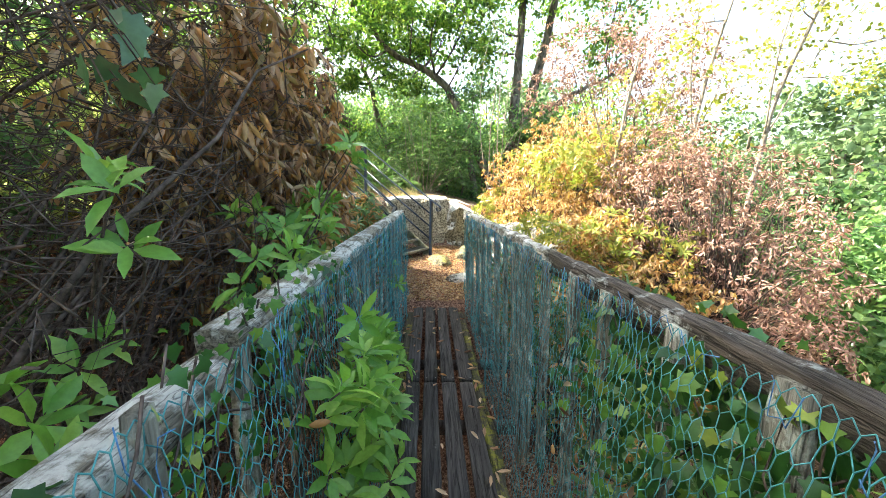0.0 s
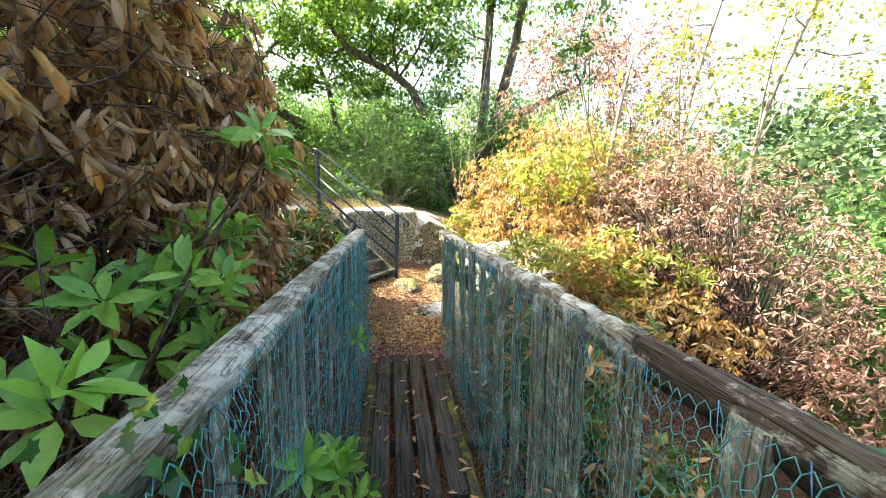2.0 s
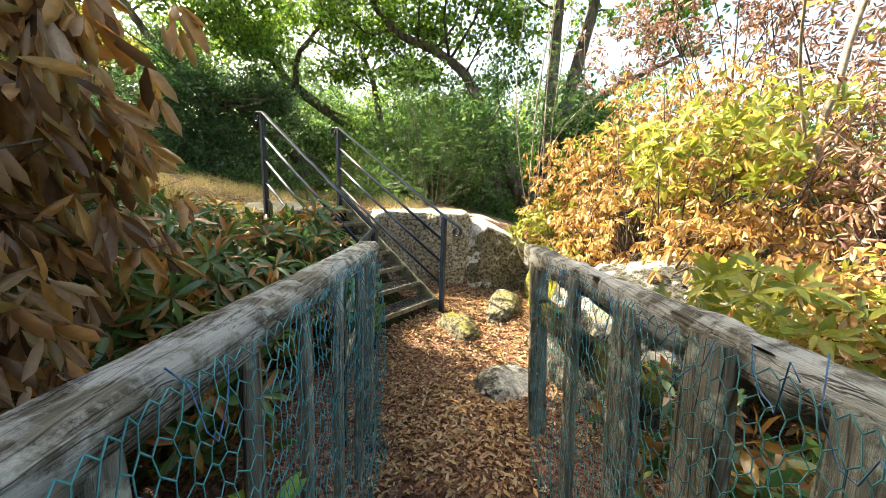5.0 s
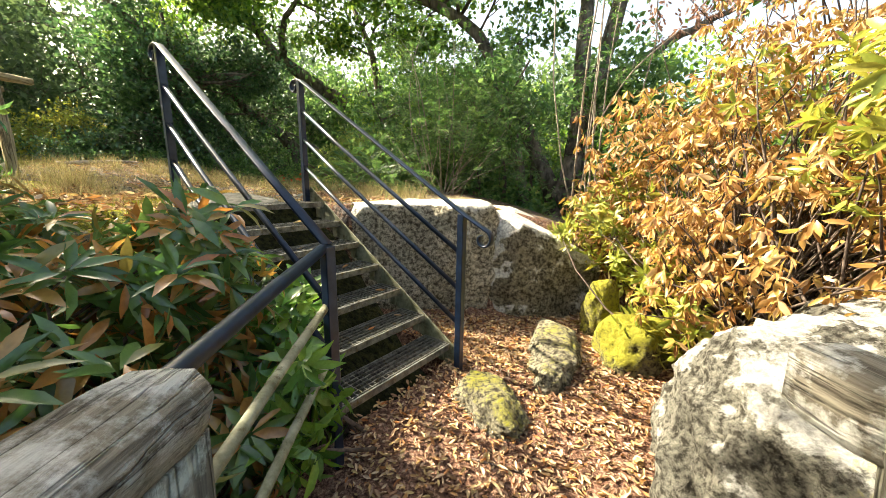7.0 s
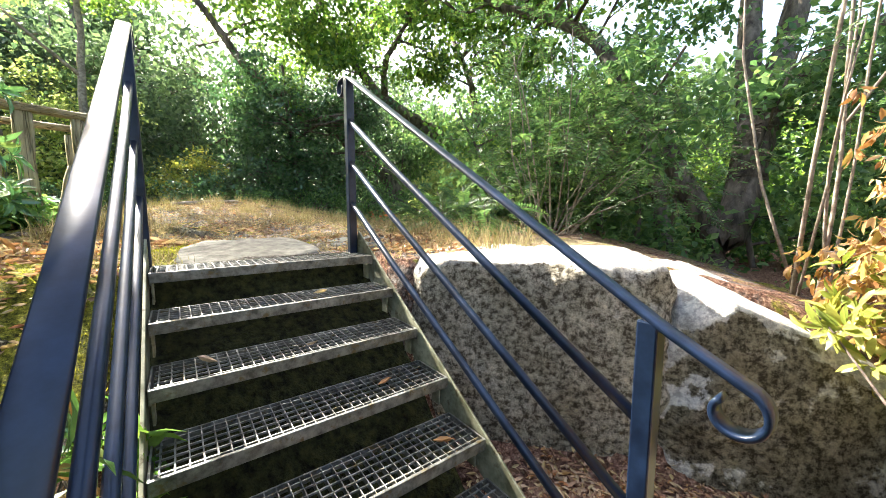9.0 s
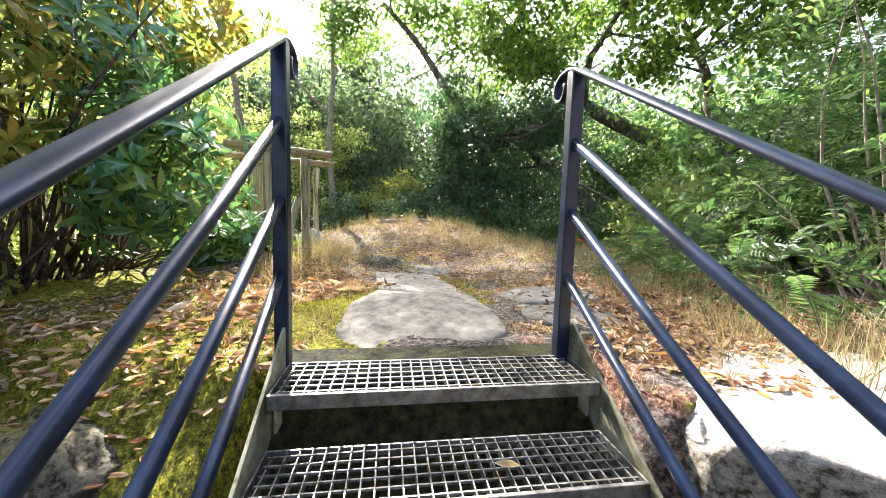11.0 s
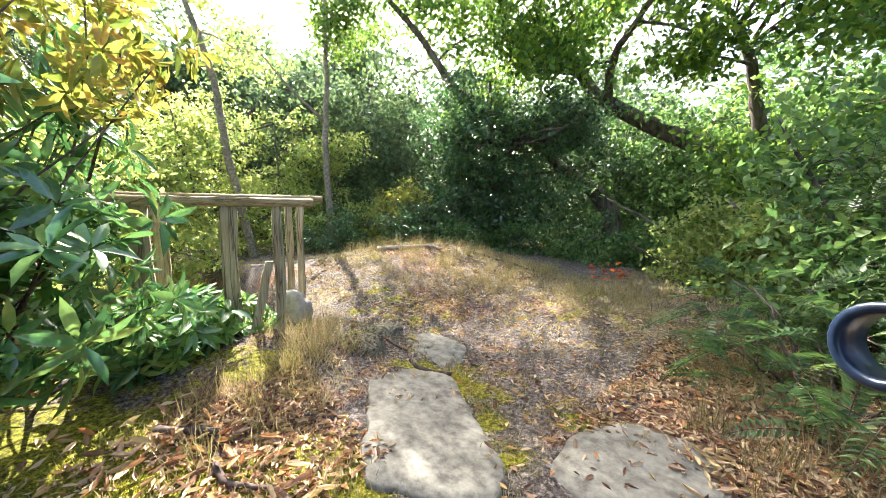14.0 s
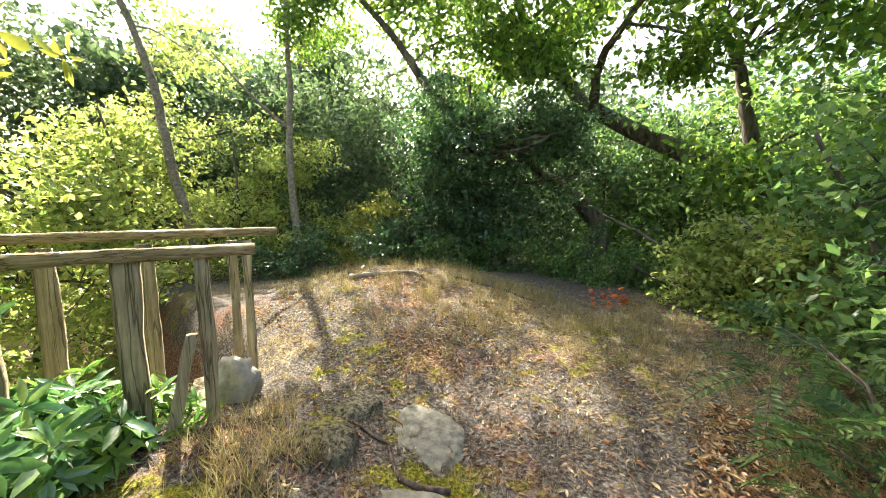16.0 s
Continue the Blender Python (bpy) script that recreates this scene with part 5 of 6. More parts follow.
shrub("overhanging_rhododendron", "sunlit rhododendron branches with yellow leaves above the terrace", (-4.4, 7.2, 1.1), [
    ((-4.0, 7.35, 3.0), (0.6, 0.45, 0.40), 60), ((-3.9, 7.9, 3.45), (0.6, 0.5, 0.22), 34), ((-4.9, 7.9, 3.3), (0.7, 0.6, 0.5), 80)],
    MAT["lime"], 8, (55, 95), (0.09, 0.14), 0.27, LONG, 0.1, 24, 0.08)
shrub("autumn_rhododendron", "rhododendron with olive, yellow and rusty leaves above the mossy bank", (-4.2, 6.9, 0.9), [
    ((-3.85, 7.1, 2.4), (0.55, 0.38, 0.7), 120), ((-3.5, 6.8, 3.1), (0.6, 0.4, 0.4), 70), ((-3.9, 8.05, 2.95), (0.4, 0.35, 0.35), 55)],
    MAT["olive"], 8, (50, 95), (0.09, 0.14), 0.28, LONG, 0.0, 30, 0.1)
shrub("dark_rhododendron", "glossy dark rhododendron below the second bridge", (-4.6, 8.2, 1.0), [
    ((-4.5, 8.3, 1.3), (0.3, 0.35, 0.3), 60), ((-4.75, 8.7, 1.25), (0.35, 0.4, 0.28), 100), ((-5.2, 8.4, 1.1), (0.5, 0.5, 0.4), 110)],
    MAT["rhodo"], 8, (50, 92), (0.09, 0.13), 0.30, LONG, 0.0, 40, 0.0)

# ---- trees ----
def crown(centre, radii, number, sprays, seed, size=1.05):
    """Clumps spread through a broad crown, with gaps between."""
    local = np.random.default_rng(seed)
    d = unit(local.normal(size=(number, 3)))
    p = np.array(centre) + d * local.uniform(0.2, 1, (number, 1)) ** 0.5 * np.array(radii)
    return [(tuple(q), size * local.uniform(0.7, 1.2), sprays) for q in p]


tree("leaning_oak", "tall oak with a grey forked trunk leaning over the hollow", [
    ([(1.8, 12.5, 0.2), (2.4, 13.0, 1.8), (3.2, 14.0, 4.0), (3.9, 14.6, 6.5), (4.5, 14.8, 9.5)], 0.27, 0.10), ([(2.4, 13.0, 1.8), (2.8, 14.3, 4.6), (2.95, 14.8, 7.6), (2.6, 15.2, 10)], 0.20, 0.08),
    ([(3.0, 13.8, 3.2), (4.3, 13.6, 4.2), (5.8, 13.5, 5.0)], 0.13, 0.04), ([(2.0, 12.9, 1.0), (0.4, 14.4, 4.6), (-1.7, 15.1, 6.0), (-2.8, 15.0, 7.4)], 0.17, 0.06), ([(1.3, 12.6, 0.4), (1.2, 12.7, 1.6), (0.9, 13.2, 3.2)], 0.15, 0.06)],
    [((0.6, 14.4, 7.2), 1.3, 13), ((-1.4, 14.6, 7.6), 1.3, 13), ((2.2, 14.5, 8.4), 1.4, 14), ((4.3, 14.2, 7.8), 1.4, 13), ((5.8, 13.5, 5.6), 1.3, 12), ((-2.9, 14.4, 6.0), 1.1, 10), ((4.6, 14.8, 9.6), 1.5, 12), ((1.0, 13.6, 5.6), 0.9, 8), ((-0.3, 13.0, 8.8), 1.3, 12), ((3.0, 12.6, 9.6), 1.3, 10), ((5.2, 12.3, 7.0), 1.1, 8), ((-0.9, 14.9, 4.9), 0.9, 8)] + crown((1.5, 14.2, 8.2), (5.4, 2.2, 3.4), 24, 7, 31, 1.15),
    MAT["oak"], (0.12, 0.19), 70)
tree("terrace_oak", "old oak with dark crooked limbs over the terrace", [
    ([(-5.45, 18.4, 0.6), (-5.5, 18.4, 2.0), (-6.05, 18.2, 2.8), (-6.9, 17.9, 3.5), (-7.8, 17.4, 4.6)], 0.30, 0.10), ([(-1.2, 18.0, 0.3), (-1.55, 18.0, 2.0), (-2.1, 18.0, 2.95), (-3.6, 17.9, 3.75), (-4.8, 17.6, 4.5), (-5.4, 17.4, 4.85), (-6.15, 17.1, 5.7), (-6.7, 16.9, 6.7), (-7.2, 16.6, 8.0)], 0.28, 0.10),
    ([(-2.1, 18.0, 2.9), (-2.5, 18.0, 4.0), (-2.75, 18.0, 5.2), (-3.3, 17.9, 6.6)], 0.17, 0.07), ([(-5.4, 17.4, 4.8), (-5.0, 16.6, 5.6), (-4.0, 15.9, 6.3)], 0.12, 0.05), ([(-7.8, 17.4, 4.6), (-8.4, 15.2, 5.2), (-9.0, 14.4, 6.5), (-9.7, 13.6, 7.6)], 0.14, 0.06)],
    [((-6.4, 16.2, 6.4), 1.2, 13), ((-7.8, 15.6, 6.8), 1.3, 14), ((-4.2, 16.0, 6.8), 1.3, 13), ((-2.8, 16.6, 6.6), 1.3, 13), ((-9.2, 14.2, 7.4), 1.2, 10), ((-5.2, 14.6, 8.6), 1.5, 13), ((-1.2, 16.4, 5.8), 1.2, 10), ((-7.4, 13.4, 8.6), 1.5, 12), ((-3.0, 14.0, 7.8), 1.2, 9), ((-8.6, 16.4, 5.0), 1.0, 10), ((-0.4, 17.4, 4.2), 1.1, 9), ((-1.5, 16.5, 2.9), 0.8, 9), ((-2.7, 16.6, 3.3), 0.7, 9), ((-0.6, 16.4, 3.2), 0.8, 7), ((-3.4, 16.4, 5.2), 0.9, 10)] + crown((-5.0, 16.2, 7.4), (5.8, 2.2, 2.6), 32, 7, 32, 1.0),
    MAT["oak"], (0.12, 0.19), 70)
tree("holly", "dense dark evergreen holly behind the clearing", [([(-7.6, 16.0, 0.4), (-7.7, 16.0, 2.5), (-7.9, 15.8, 5.6)], 0.14, 0.04)],
    [((-8.6, 15.0, 2.0), 1.2, 20), ((-7.6, 15.6, 3.0), 1.4, 24), ((-6.6, 16.4, 2.2), 1.2, 20), ((-8.4, 15.2, 4.0), 1.2, 14), ((-7.0, 16.0, 1.4), 1.2, 20), ((-6.5, 16.6, 4.0), 1.0, 14)] + crown((-8.2, 15.2, 3.4), (1.5, 1.0, 2.0), 20, 9, 33, 1.0) + crown((-6.4, 16.6, 3.6), (1.7, 0.8, 1.6), 14, 9, 34, 0.85),
    MAT["darkleaf"], (0.09, 0.14), 50)
# high clumps and crowns are added foliage, mostly unseen, dappling the terrace slabs
tree("pole_tree", "thin half-dead tree with a bare upright stem, high crown added for dappled shade", [([(-9.85, 12.2, 0.5), (-9.9, 12.1, 3.4), (-9.88, 12.15, 5.2), (-9.8, 12.1, 7.0)], 0.09, 0.04), ([(-9.9, 12.1, 4.2), (-10.2, 11.4, 4.9), (-10.5, 10.9, 5.6)], 0.04, 0.015)],
    [((-9.7, 12.3, 6.0), 0.6, 10), ((-9.6, 12.6, 7.2), 0.8, 10), ((-9.8, 11.8, 8.2), 0.9, 9), ((-10.3, 12.3, 8.8), 0.8, 8)] + crown((-10.1, 13.0, 8.5), (0.9, 0.7, 0.6), 6, 8, 41, 0.75) + crown((-9.8, 14.2, 8.4), (1.3, 0.8, 0.6), 6, 8, 42, 0.8) + crown((-10.1, 12.9, 6.7), (1.0, 1.2, 0.7), 11, 8, 61, 0.55), MAT["oak"], (0.08, 0.12), 40, 0.012, "palebark")
tree("slanting_tree", "slender leaning tree with light leaves", [([(-9.9, 10.6, 0.0), (-10.0, 10.25, 2.0), (-10.07, 10.0, 3.5), (-10.1, 9.85, 4.8), (-10.2, 9.4, 6.4)], 0.10, 0.05)],
    [((-10.8, 9.4, 6.8), 1.1, 16), ((-10.0, 8.9, 7.4), 0.9, 12), ((-11.0, 10.8, 5.6), 1.0, 14)], MAT["sunny"], (0.09, 0.14), 50, 0.015, "palebark")
tree("distant_ash", "tall light-leaved tree standing beyond the clearing", [([(-17.0, 16.0, -0.6), (-17.1, 16.1, 4.0), (-17.3, 16.2, 9.0)], 0.25, 0.08), ([(-17.1, 16.1, 4.0), (-15.6, 17.4, 7.5)], 0.12, 0.05)],
    crown((-17.0, 16.4, 6.8), (3.4, 3.4, 3.6), 30, 9, 51, 1.2), MAT["farleaf"], (0.18, 0.27), 40)
for spot, big, n, mat, label in (
    ((-8.9, 13.5, 0.9), (0.8, 0.8, 1.0), 60, "lime", "yellowing bush at the edge of the clearing"), ((-9.4, 11.7, 0.8), (0.9, 0.9, 0.5), 60, "darkleaf", "low glossy laurel at the edge of the clearing"),
    ((-8.2, 13.2, 1.0), (0.7, 0.7, 0.5), 40, "darkleaf", "low dark bush behind the mound")):
    tree("understorey_bush", label, [([spot, (spot[0], spot[1], spot[2] + big[2])], 0.04, 0.015)], [((spot[0] + dx * big[0], spot[1] + dy * big[1], spot[2] + 0.3 + dz * big[2]), 0.55, n // 4) for dx, dy, dz in ((-0.6, 0, 0.3), (0.5, 0.3, 0.4), (0, -0.5, 0.9), (0.2, 0.4, 1.3), (-0.3, 0.3, 1.1), (0.7, -0.3, 0.2))], MAT[mat], (0.06, 0.09), 50, 0.01, category="bush")


# understorey round the clearing, nearer hedge of hazel, laurel and holly
def hedge(name, label, line, mat, leaf, tall, number, seed, wide=0.9, per=46):
    pts = curve_through(line, number)
    clumps = []
    local = np.random.default_rng(seed)
    levels = max(3, int(tall / 0.75))
    for p in pts:
        for k in range(levels):
            h = tall * (k + 0.4) / levels * local.uniform(0.8, 1.15)
            clumps.append(((p[0] + local.normal() * wide * 0.6, p[1] + local.normal() * wide * 0.6, p[2] + h), wide * local.uniform(0.7, 1.1), 14))
    trunks = [([p, p + np.array([local.normal() * 0.2, local.normal() * 0.2, tall * 0.5]), p + np.array([local.normal() * 0.5, local.normal() * 0.5, tall * 0.95])], 0.05, 0.015) for p in pts[::2]]
    return tree(name, label, trunks, clumps, MAT[mat], leaf, per, 0.014, category="hedge")


hedge("hazel_thicket", "green hazel thicket behind the sandstone outcrop", [(-1.6, 13.0, 0.6), (-0.4, 12.4, 0.6), (0.4, 12.2, 0.5), (0.8, 12.2, 0.4)], "hazel", (0.08, 0.13), 2.7, 7, 1, 0.8)
hedge("oak_undergrowth", "mixed green undergrowth below the leaning oak", [(1.6, 13.6, 0.0), (3.0, 12.6, -0.6), (4.6, 11.6, -1.2), (6.2, 10.4, -1.6)], "hazel", (0.10, 0.15), 4.2, 8, 2, 1.1)
hedge("clearing_hedge", "dense green undergrowth at the back of the clearing", [(-5.6, 19.5, 0), (-3.2, 20.0, 0), (-0.6, 18.8, 0), (1.4, 16.8, 0)], "hazel", (0.11, 0.18), 5.0, 9, 3, 1.3)
hedge("sunlit_thicket", "sunlit yellow-green thicket beyond the second bridge", [(-7.4, 5.6, -0.2), (-9.8, 7.6, -0.6), (-11.4, 10.2, -0.4), (-12.0, 12.8, -0.2)], "sunny", (0.08, 0.13), 5.0, 11, 4, 1.2, 56)
hedge("bramble_patch", "low brambles and ferns behind the clearing", [(-8.0, 14.2, 0.7), (-5.6, 15.1, 0.8), (-3.4, 15.0, 0.8), (-1.4, 14.2, 0.8)], "hazel", (0.06, 0.10), 0.9, 10, 15, 0.6)
hedge("pale_shrubs", "pale green shrubs in the open glade", [(-1.8, 22.0, -0.6), (0.6, 20.0, -0.8), (2.6, 18.4, -1.0)], "sunny", (0.10, 0.15), 2.6, 6, 5, 1.1)
hedge("glade_brambles", "sunlit pale brambles in the open glade", [(-3.0, 14.7, 0.8), (-2.2, 14.3, 0.8), (-1.4, 13.7, 0.7)], "sunny", (0.06, 0.10), 1.7, 7, 25, 0.6)
hedge("slope_shrubs", "green shrubs down the slope beside the bridge", [(5.0, 3.0, -2.0), (6.0, 5.0, -2.0), (7.0, 7.0, -1.8), (7.2, 9.0, -1.6)], "hazel", (0.10, 0.15), 3.2, 8, 6, 1.1)
hedge("bank_thicket", "shaded thicket on the bank beside the stairs", [(-3.4, 2.2, -0.8), (-4.2, 3.6, -0.2), (-5.4, 4.6, 0.4), (-6.6, 6.0, 0.4)], "hazel", (0.09, 0.14), 4.6, 8, 7, 1.0)
# added tree outside the view; its crowns shade the bridge and nearby bushes
tree("shade_tree", "tall leafy tree added out of view to shade the footbridge", [([(-5.6, 4.4, 0.0), (-5.5, 4.5, 3.0), (-5.3, 4.6, 6.5), (-5.2, 4.6, 9.5)], 0.22, 0.08)],
    crown((-5.2, 5.2, 6.7), (1.5, 2.5, 2.0), 54, 9, 62, 1.1) + crown((-5.0, 7.1, 5.3), (0.8, 0.9, 1.6), 18, 9, 63, 0.65), MAT["oak"], (0.11, 0.17), 55)
hedge("glade_trees", "tall green young trees behind the clearing", [(-13.5, 14.0, -0.5), (-11.0, 17.0, -0.6), (-8.5, 19.0, -0.6), (-6.0, 21.5, -0.8)], "farleaf", (0.14, 0.22), 7.5, 8, 8, 1.5, 26)
hedge("valley_trees", "tall hazy green trees beyond the thicket", [(-20, 2, -1.5), (-25, 8, -1.8), (-26, 15, -1.8), (-22, 22, -1.8)], "farleaf", (0.22, 0.34), 13.0, 10, 18, 1.9, 26)
hedge("hollow_trees", "tall green young trees behind the oak", [(-3.5, 22.0, -0.8), (0.5, 19.5, -0.8), (4.0, 18.0, -1.0), (8.0, 15.5, -1.4)], "oak", (0.14, 0.22), 5.6, 8, 9, 1.5, 26)


def far_woods():
    """Woods all round, far enough to run together."""
    pos, size, paths = [], [], []
    local = np.random.default_rng(12)
    for k in range(72):
        ang = (-0.35 + k / 72 * 4.2 if k < 60 else 3.9 + (k - 60) / 12 * 2.0) + local.uniform(-0.04, 0.04)
        r = local.uniform(19, 32)
        x, y = -1 + r * math.cos(ang), 9 + r * math.sin(ang)
        z = float(height(x, y))
        tall = local.uniform(7, 12) * (0.6 if ang < 0.9 else 1.0)
        paths.append(curve_through([(x, y, z - 0.3), (x + local.normal() * 0.4, y + local.normal() * 0.4, z + tall * 0.45), (x + local.normal(), y + local.normal(), z + tall * 0.85)], 8))
        for q in range(21):
            c = np.array([x, y, z]) + np.array([local.normal() * 1.6, local.normal() * 1.6, tall * (local.uniform(0.08, 1.0) if q < 12 else local.uniform(0.02, 0.5))])
            sub = c + local.normal(size=(7, 3)) * np.array([0.8, 0.8, 0.55])
            pos.append((sub[:, None] + local.normal(size=(7, 23, 3)) * np.array([0.38, 0.38, 0.24])).reshape(-1, 3))
    pos = np.concatenate(pos)
    n = len(pos)
    s = local.uniform(0.27, 0.44, n)
    ob = thing("far_woods", "deep green woodland all round the glade", "woods", (0, 30, 0), kind="stuff")
    mesh_part("crown", leaf_mesh("crowns", pos, unit(local.normal(size=(n, 3))), local.normal(size=(n, 3)) + np.array([0, 0, 1.0]), s, s * 0.65, OVAL), MAT["farleaf"], ob)
    mesh_part("brushwood", tube_mesh("trunks", paths, np.linspace(0.22, 0.07, 8)[None] * np.ones((72, 1)), 7), MAT["bark"], ob)


far_woods()


# rowan and bracken with feathery leaves
def feathery(name, label, root, blobs, length, pairs, leaflet, stems, category, wood="palebark", sag=0.25, trunk=None):
    ob = thing(name, label, category, root)
    bases, ways = [], []
    for i, (c, r, number) in enumerate(blobs):
        p, o = in_blob(c, r, number, 1.6, 0.1, i)
        bases.append(p)
        ways.append(np.column_stack([o[:, 0], o[:, 1], 0.25 * o[:, 2]]) + 0.5 * rng.normal(size=o.shape))
    bases, ways = np.concatenate(bases), np.concatenate(ways)
    cloud, ribs = fronds(bases, ways, length, pairs, leaflet, 0.34, sag)
    mesh_part("foliage", leaf_mesh("leaflets", *cloud, OVAL), MAT["rowan"], ob)
    mesh_part("brushwood", tube_mesh("leaf_stalks", ribs, np.full(ribs.shape[:2], 0.0022), 3), MAT["twig"], ob)
    pick = bases[rng.permutation(len(bases))[:stems]]
    mesh_part("brushwood", tube_mesh("stems", *stems_to(root, pick, 0.014, 0.004, 6, 0.12)), MAT[wood], ob)
    for pts, r0, r1 in trunk or ():
        mesh_part("trunk", tube_mesh("trunk", curve_through(pts, 12)[None], np.linspace(r0, r1, 12)[None], 7), MAT[wood], ob)


feathery("rowan_sapling", "feathery rowan thicket at the edge of the clearing", (-0.4, 11.2, 0.9), [((-0.5, 11.2, 2.2), (0.9, 0.9, 0.9), 330), ((0.5, 10.7, 2.0), (0.9, 0.7, 0.9), 300), ((-1.0, 12.3, 1.9), (0.9, 0.8, 0.9), 260), ((-0.6, 11.0, 3.3), (0.8, 0.8, 0.5), 130)], (0.18, 0.28), 7, 0.27, 26, "shrub")
feathery("slim_rowan", "slim pale rowan stems beside the golden bush", (1.40, 9.75, 0.5), [((1.4, 9.7, 3.2), (0.4, 0.4, 1.0), 45), ((1.6, 9.8, 2.4), (0.5, 0.4, 0.5), 30), ((1.2, 9.6, 4.6), (0.6, 0.5, 0.7), 60)], (0.14, 0.22), 6, 0.28, 5, "tree",
    trunk=[([(1.40, 9.75, 0.4), (1.42, 9.68, 1.6), (1.38, 9.66, 2.8), (1.42, 9.6, 5.0)], 0.014, 0.007), ([(1.46, 9.78, 0.4), (1.50, 9.70, 1.6), (1.52, 9.66, 2.8), (1.7, 9.6, 4.6)], 0.011, 0.005), ([(1.40, 9.70, 1.9), (1.7, 9.55, 2.5), (2.1, 9.4, 2.9)], 0.010, 0.004)])
feathery("bracken", "green bracken fronds at the edge of the trodden ground", (-1.4, 11.0, 1.05), [((-1.5, 10.9, 1.35), (0.55, 0.6, 0.28), 90), ((-1.0, 10.2, 1.3), (0.5, 0.5, 0.25), 60), ((-1.9, 11.9, 1.4), (0.5, 0.5, 0.3), 60)], (0.28, 0.45), 13, 0.20, 14, "fern", "twig", 0.4)

for spot, tops, label in (
    ((4.5, 7.7, -1.4), [(4.53, 7.63, 2.3), (4.62, 7.57, 3.6), (4.85, 7.4, 5.2)], "slender pale sapling rising from the faded bush"),
    ((5.2, 7.1, -1.4), [(5.28, 7.01, 2.3), (5.45, 6.85, 3.7), (5.8, 6.6, 5.2)], "slender pale sapling rising from the faded bush"),
    ((2.75, 6.9, 0.0), [(2.75, 6.85, 1.6), (2.78, 6.8, 2.4), (2.85, 6.7, 3.4)], "bare pale stem standing in the golden bush")):
    c = tops[-1]
    tree("sapling", label, [([spot] + tops, 0.045, 0.016)] + [([tops[0], (tops[1][0] + d, tops[1][1] + 0.3 * d, tops[1][2]), (tops[2][0] + 2.2 * d, tops[2][1] + d, tops[2][2] - 0.3)], 0.016, 0.005) for d in (-0.45, 0.5)],
        [((c[0] + 0.5, c[1] - 0.2, c[2] - 0.5), 0.9, 10), ((c[0] - 0.5, c[1] + 0.2, c[2] - 1.0), 0.8, 9), ((c[0] + 0.9, c[1], c[2] - 1.4), 0.7, 9), ((c[0] + 0.3, c[1], c[2] - 2.0), 0.6, 7)], MAT["lime"], (0.06, 0.10), 30, 0.01, "palebark", group="saplings")


# ---- fallen leaves, dry grass, dead wood ----
def scatter(name, label, number, region, mat, length, ratio, outline, lift=0.012):
    p = region(number)
    n = len(p)
    z = height(p[:, 0], p[:, 1]) + rng.uniform(0.004, lift, n)
    nrm = rng.normal(size=(n, 3)) * 0.42 + np.array([0, 0, 1.0])
    axis = np.column_stack([rng.normal(size=(n, 2)), rng.normal(size=n) * 0.2])
    size = rng.uniform(*length, n)
    me = leaf_mesh(name, np.column_stack([p, z]), axis, nrm, size, size * ratio, outline)
    solid(name, me, MAT[mat], label, "leaf litter", kind="stuff")


def around(spots):
    def pick(n):
        k = rng.choice(len(spots), n, p=np.array([s[4] for s in spots]) / sum(s[4] for s in spots))
        c = np.array([s[:4] for s in spots])[k]
        return c[:, :2] + rng.uniform(-1, 1, (n, 2)) * c[:, 2:]
    return pick


scatter("fallen_leaves", "brown fallen leaves covering the hollow and path", 19000, around([(0.2, 6.9, 0.9, 1.2, 4), (-0.08, 5.85, 0.42, 0.45, 0.9), (0.5, 8.1, 0.9, 0.45, 2.6), (-0.6, 8.4, 0.5, 0.4, 0.5), (1.5, 7.6, 0.6, 0.8, 1)]), "litter", (0.018, 0.056), 0.5, CURL, 0.02)
scatter("terrace_leaves", "fallen leaves strewn over the terrace", 15000, around([(-3.3, 8.5, 0.5, 0.4, 1.0), (-1.3, 9.6, 0.5, 0.8, 1.6), (-3.2, 10.6, 1.8, 1.6, 1.4), (-1.7, 10.6, 0.7, 0.9, 2.6), (-5.6, 11.4, 1.4, 1.4, 1.2), (-2.9, 7.5, 0.8, 0.5, 1)]), "litter", (0.025, 0.065), 0.45, CURL, 0.02)


scatter("large_terrace_leaves", "large pale withered leaves at the stair head", 260, around([(-3.25, 8.25, 0.45, 0.35, 3.0), (-2.9, 7.8, 0.35, 0.25, 1.2), (-3.7, 8.0, 0.3, 0.3, 1.2), (-1.5, 9.9, 0.4, 0.6, 1)]), "litter", (0.06, 0.11), 0.4, CURL, 0.05)


def grass(name, label, tufts, blades, length, mat):
    p = np.repeat(tufts[clear_of_slabs(tufts)], blades, axis=0)
    n = len(p)
    p = p + rng.normal(size=(n, 2)) * 0.045
    z = height(p[:, 0], p[:, 1]) - 0.005
    axis = np.column_stack([rng.normal(size=(n, 2)) * 0.6, np.ones(n)])
    size = rng.uniform(*length, n)
    me = leaf_mesh(name, np.column_stack([p, z]), axis, np.column_stack([axis[:, :2], np.full(n, 0.2)]) + 0.3 * rng.normal(size=(n, 3)), size, np.full(n, 0.0045), BLADE)
    solid(name, me, MAT[mat], label, "grass", kind="stuff")


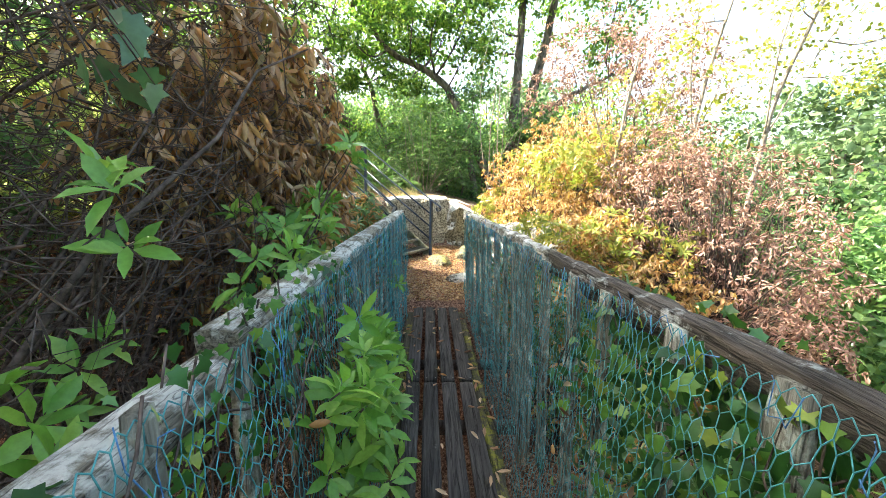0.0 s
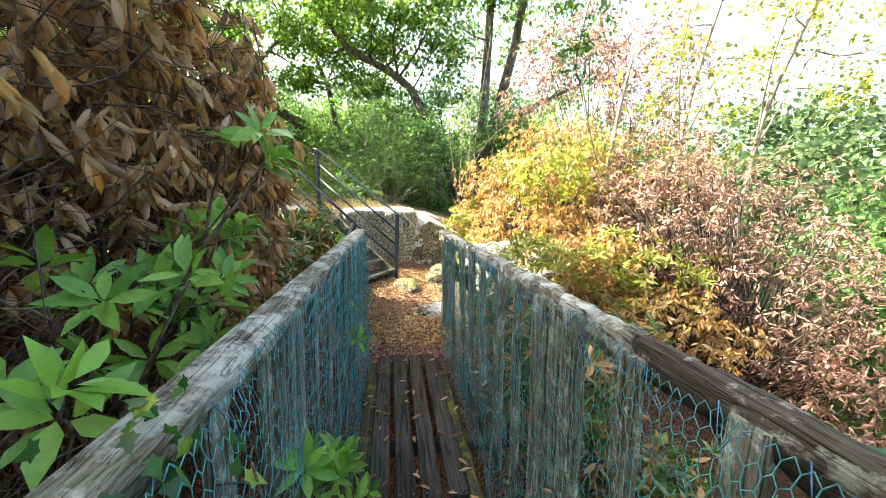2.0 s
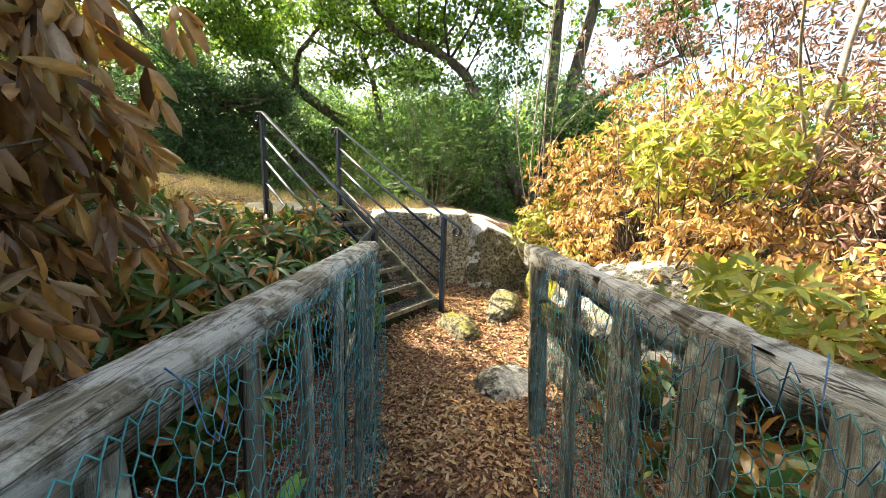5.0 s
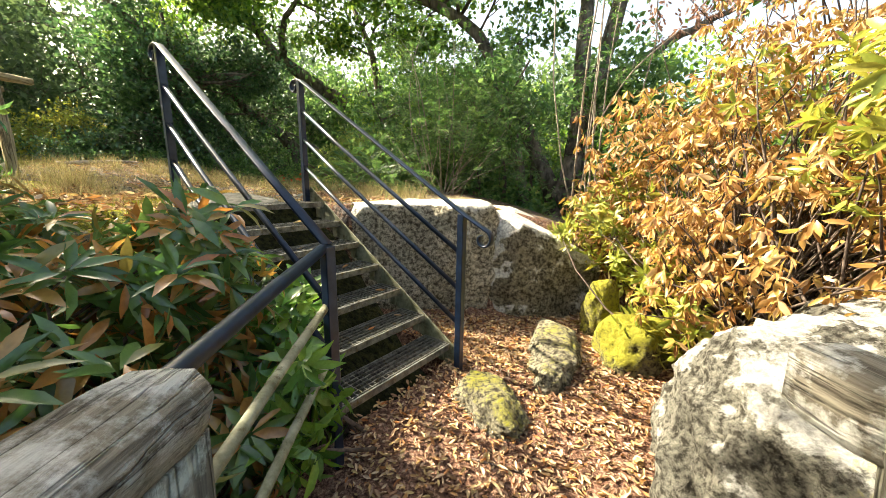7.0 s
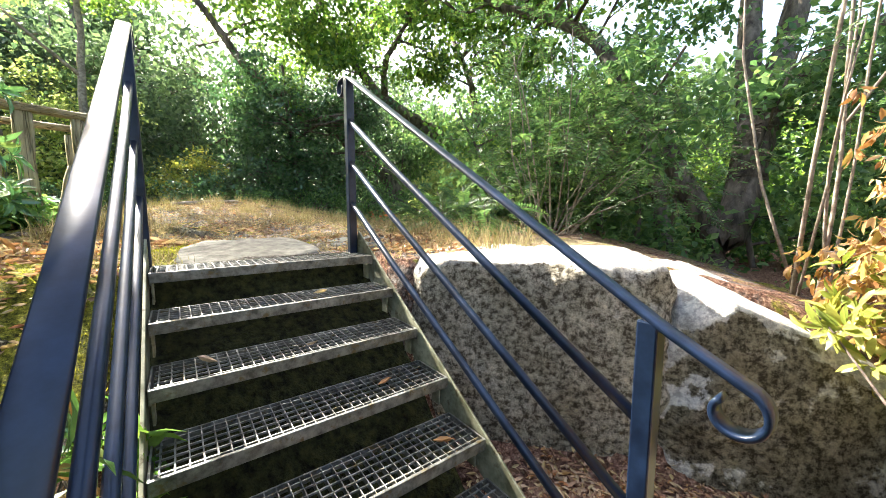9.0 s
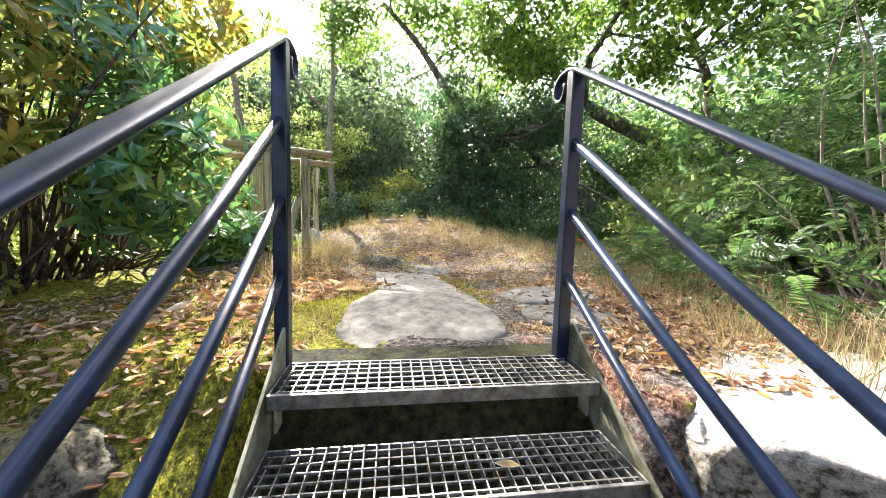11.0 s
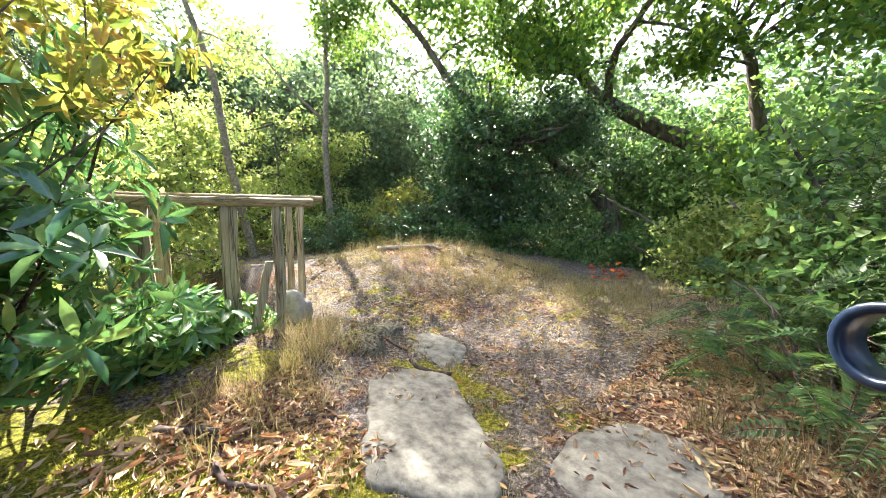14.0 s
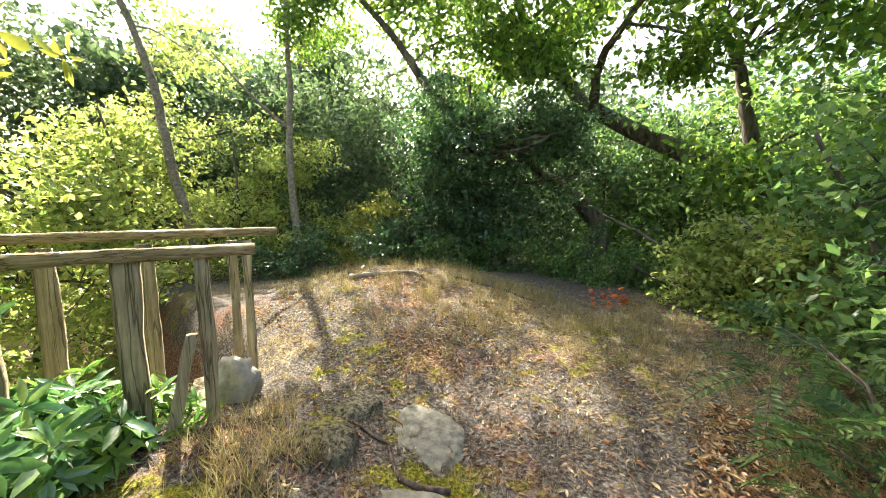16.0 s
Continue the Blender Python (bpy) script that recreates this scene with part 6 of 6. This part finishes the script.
spots = around([(-4.1, 9.1, 0.40, 0.30, 1.3), (-6.0, 12.0, 1.7, 1.4, 5), (-4.2, 12.4, 1.6, 0.7, 3), (-1.5, 10.6, 0.5, 1.0, 2), (-3.6, 8.55, 0.3, 0.3, 0.9), (-0.9, 9.6, 0.4, 0.5, 1.2), (-2.3, 13.2, 1.2, 0.8, 2)])
grass("dry_grass", "tufts of straw-coloured dry grass on the terrace", spots(420), 26, (0.08, 0.26), "straw")
grass("short_grass", "short dry grass and moss shoots over the terrace", around([(-4, 11, 3.0, 2.6, 1), (-3, 8.3, 0.9, 0.5, 0.1)])(2600), 10, (0.025, 0.08), "straw")
grass("moss_shoots", "deep moss on the bank beside the stairs", around([(-2.7, 7.2, 0.9, 0.6, 1.2), (-1.6, 7.3, 0.5, 0.35, 0.5), (-2.9, 8.05, 0.55, 0.4, 1.2), (-2.85, 8.4, 0.25, 0.28, 1.0), (-3.6, 8.0, 0.3, 0.3, 1.2), (-3.3, 9.74, 0.25, 0.05, 0.3), (-2.9, 9.56, 0.15, 0.06, 0.2), (-2.5, 9.32, 0.12, 0.06, 0.2), (-2.2, 9.04, 0.06, 0.06, 0.15)])(4800), 8, (0.006, 0.018), "mossleaf")

for pts, r, label in (
    ([(-6.75, 11.45, 1.30), (-6.45, 11.75, 1.47), (-6.15, 12.05, 1.55), (-5.85, 12.1, 1.50)], 0.045, "pale dead branch lying on the mound"),
    ([(-5.6, 12.5, 1.26), (-5.0, 12.9, 1.24), (-4.4, 12.8, 1.18)], 0.025, "thin dead branch on the grass"),
    ([(-3.75, 8.15, 1.16), (-3.5, 8.35, 1.19), (-3.2, 8.3, 1.16), (-3.0, 8.45, 1.14)], 0.025, "weathered root across the leaf litter"),
    ([(-3.3, 9.75, 1.06), (-3.55, 9.62, 1.07), (-3.8, 9.75, 1.06), (-4.1, 9.7, 1.06)], 0.02, "bare tree root in the trodden ground"),
    ([(-0.1, 6.9, 0.10), (0.12, 6.82, 0.13), (0.3, 6.85, 0.10)], 0.007, "fallen twig on the path"),
    ([(-2.0, 11.0, 1.08), (-1.6, 10.4, 1.12), (-1.3, 9.9, 1.10)], 0.012, "dry stick beside the bracken")):
    line = curve_through(pts, 14)
    line[1:-1] += rng.normal(size=(12, 3)) * r * 0.4
    line[:, 2] = np.maximum(line[:, 2] * 0 + height(line[:, 0], line[:, 1]) + r * 0.6, 0)
    solid("dead_branch", tube_mesh("dead_branch", line[None], np.linspace(r, r * 0.4, 14)[None], 7), MAT["palebark" if "pale" in label else "twig"], label, "branch", "dead wood")
for name, label, places in (
    ("deck_leaves", "brown leaves lying on the bridge deck", [(rng.choice([-0.33, -0.36, 0.15, 0.17, -0.1]) + rng.normal() * 0.03, rng.uniform(2.0, 5.4), 0.012) for _ in range(70)]),
    ("tread_leaves", "pale fallen leaves on the stair treads", [(-0.483 + 0.6 * sx - 0.8 * (k * 0.228 + 0.1), 7.302 + 0.8 * sx + 0.6 * (k * 0.228 + 0.1), 0.285 + k * 0.1458) for k, sx in ((4, -0.30), (4, 0.05), (3, 0.2), (2, 0.3), (2, -0.2), (5, 0.1), (1, 0.1), (1, 0.35))]),
    ("netted_leaves", "withered leaves caught in the netting", [(-0.555 + rng.normal() * 0.02, rng.uniform(2.0, 3.2), rng.uniform(0.25, 1.0)) for _ in range(16)] + [(0.36 + rng.normal() * 0.02, rng.uniform(2.2, 5.4), rng.uniform(0.05, 0.9)) for _ in range(24)])):
    p = np.array(places)
    n = len(p)
    size = rng.uniform(0.05, 0.09, n)
    flat = np.array([0, 0, 1.0]) if name != "netted_leaves" else np.array([1.0, 0, 0.2])
    solid(name, leaf_mesh(name, p, rng.normal(size=(n, 3)) * np.array([1, 1, 0.15 if name != "netted_leaves" else 1.0]), flat + 0.2 * rng.normal(size=(n, 3)), size, size * 0.42, CURL), MAT["litter"], label, "leaf litter", kind="stuff")
scatter("rust_red_leaves", "rust red withered leaves on a fallen spray", 40, around([(-3.72, 13.65, 0.30, 0.2, 1)]), "redleaf", (0.08, 0.13), 0.5, LONG, 0.25)
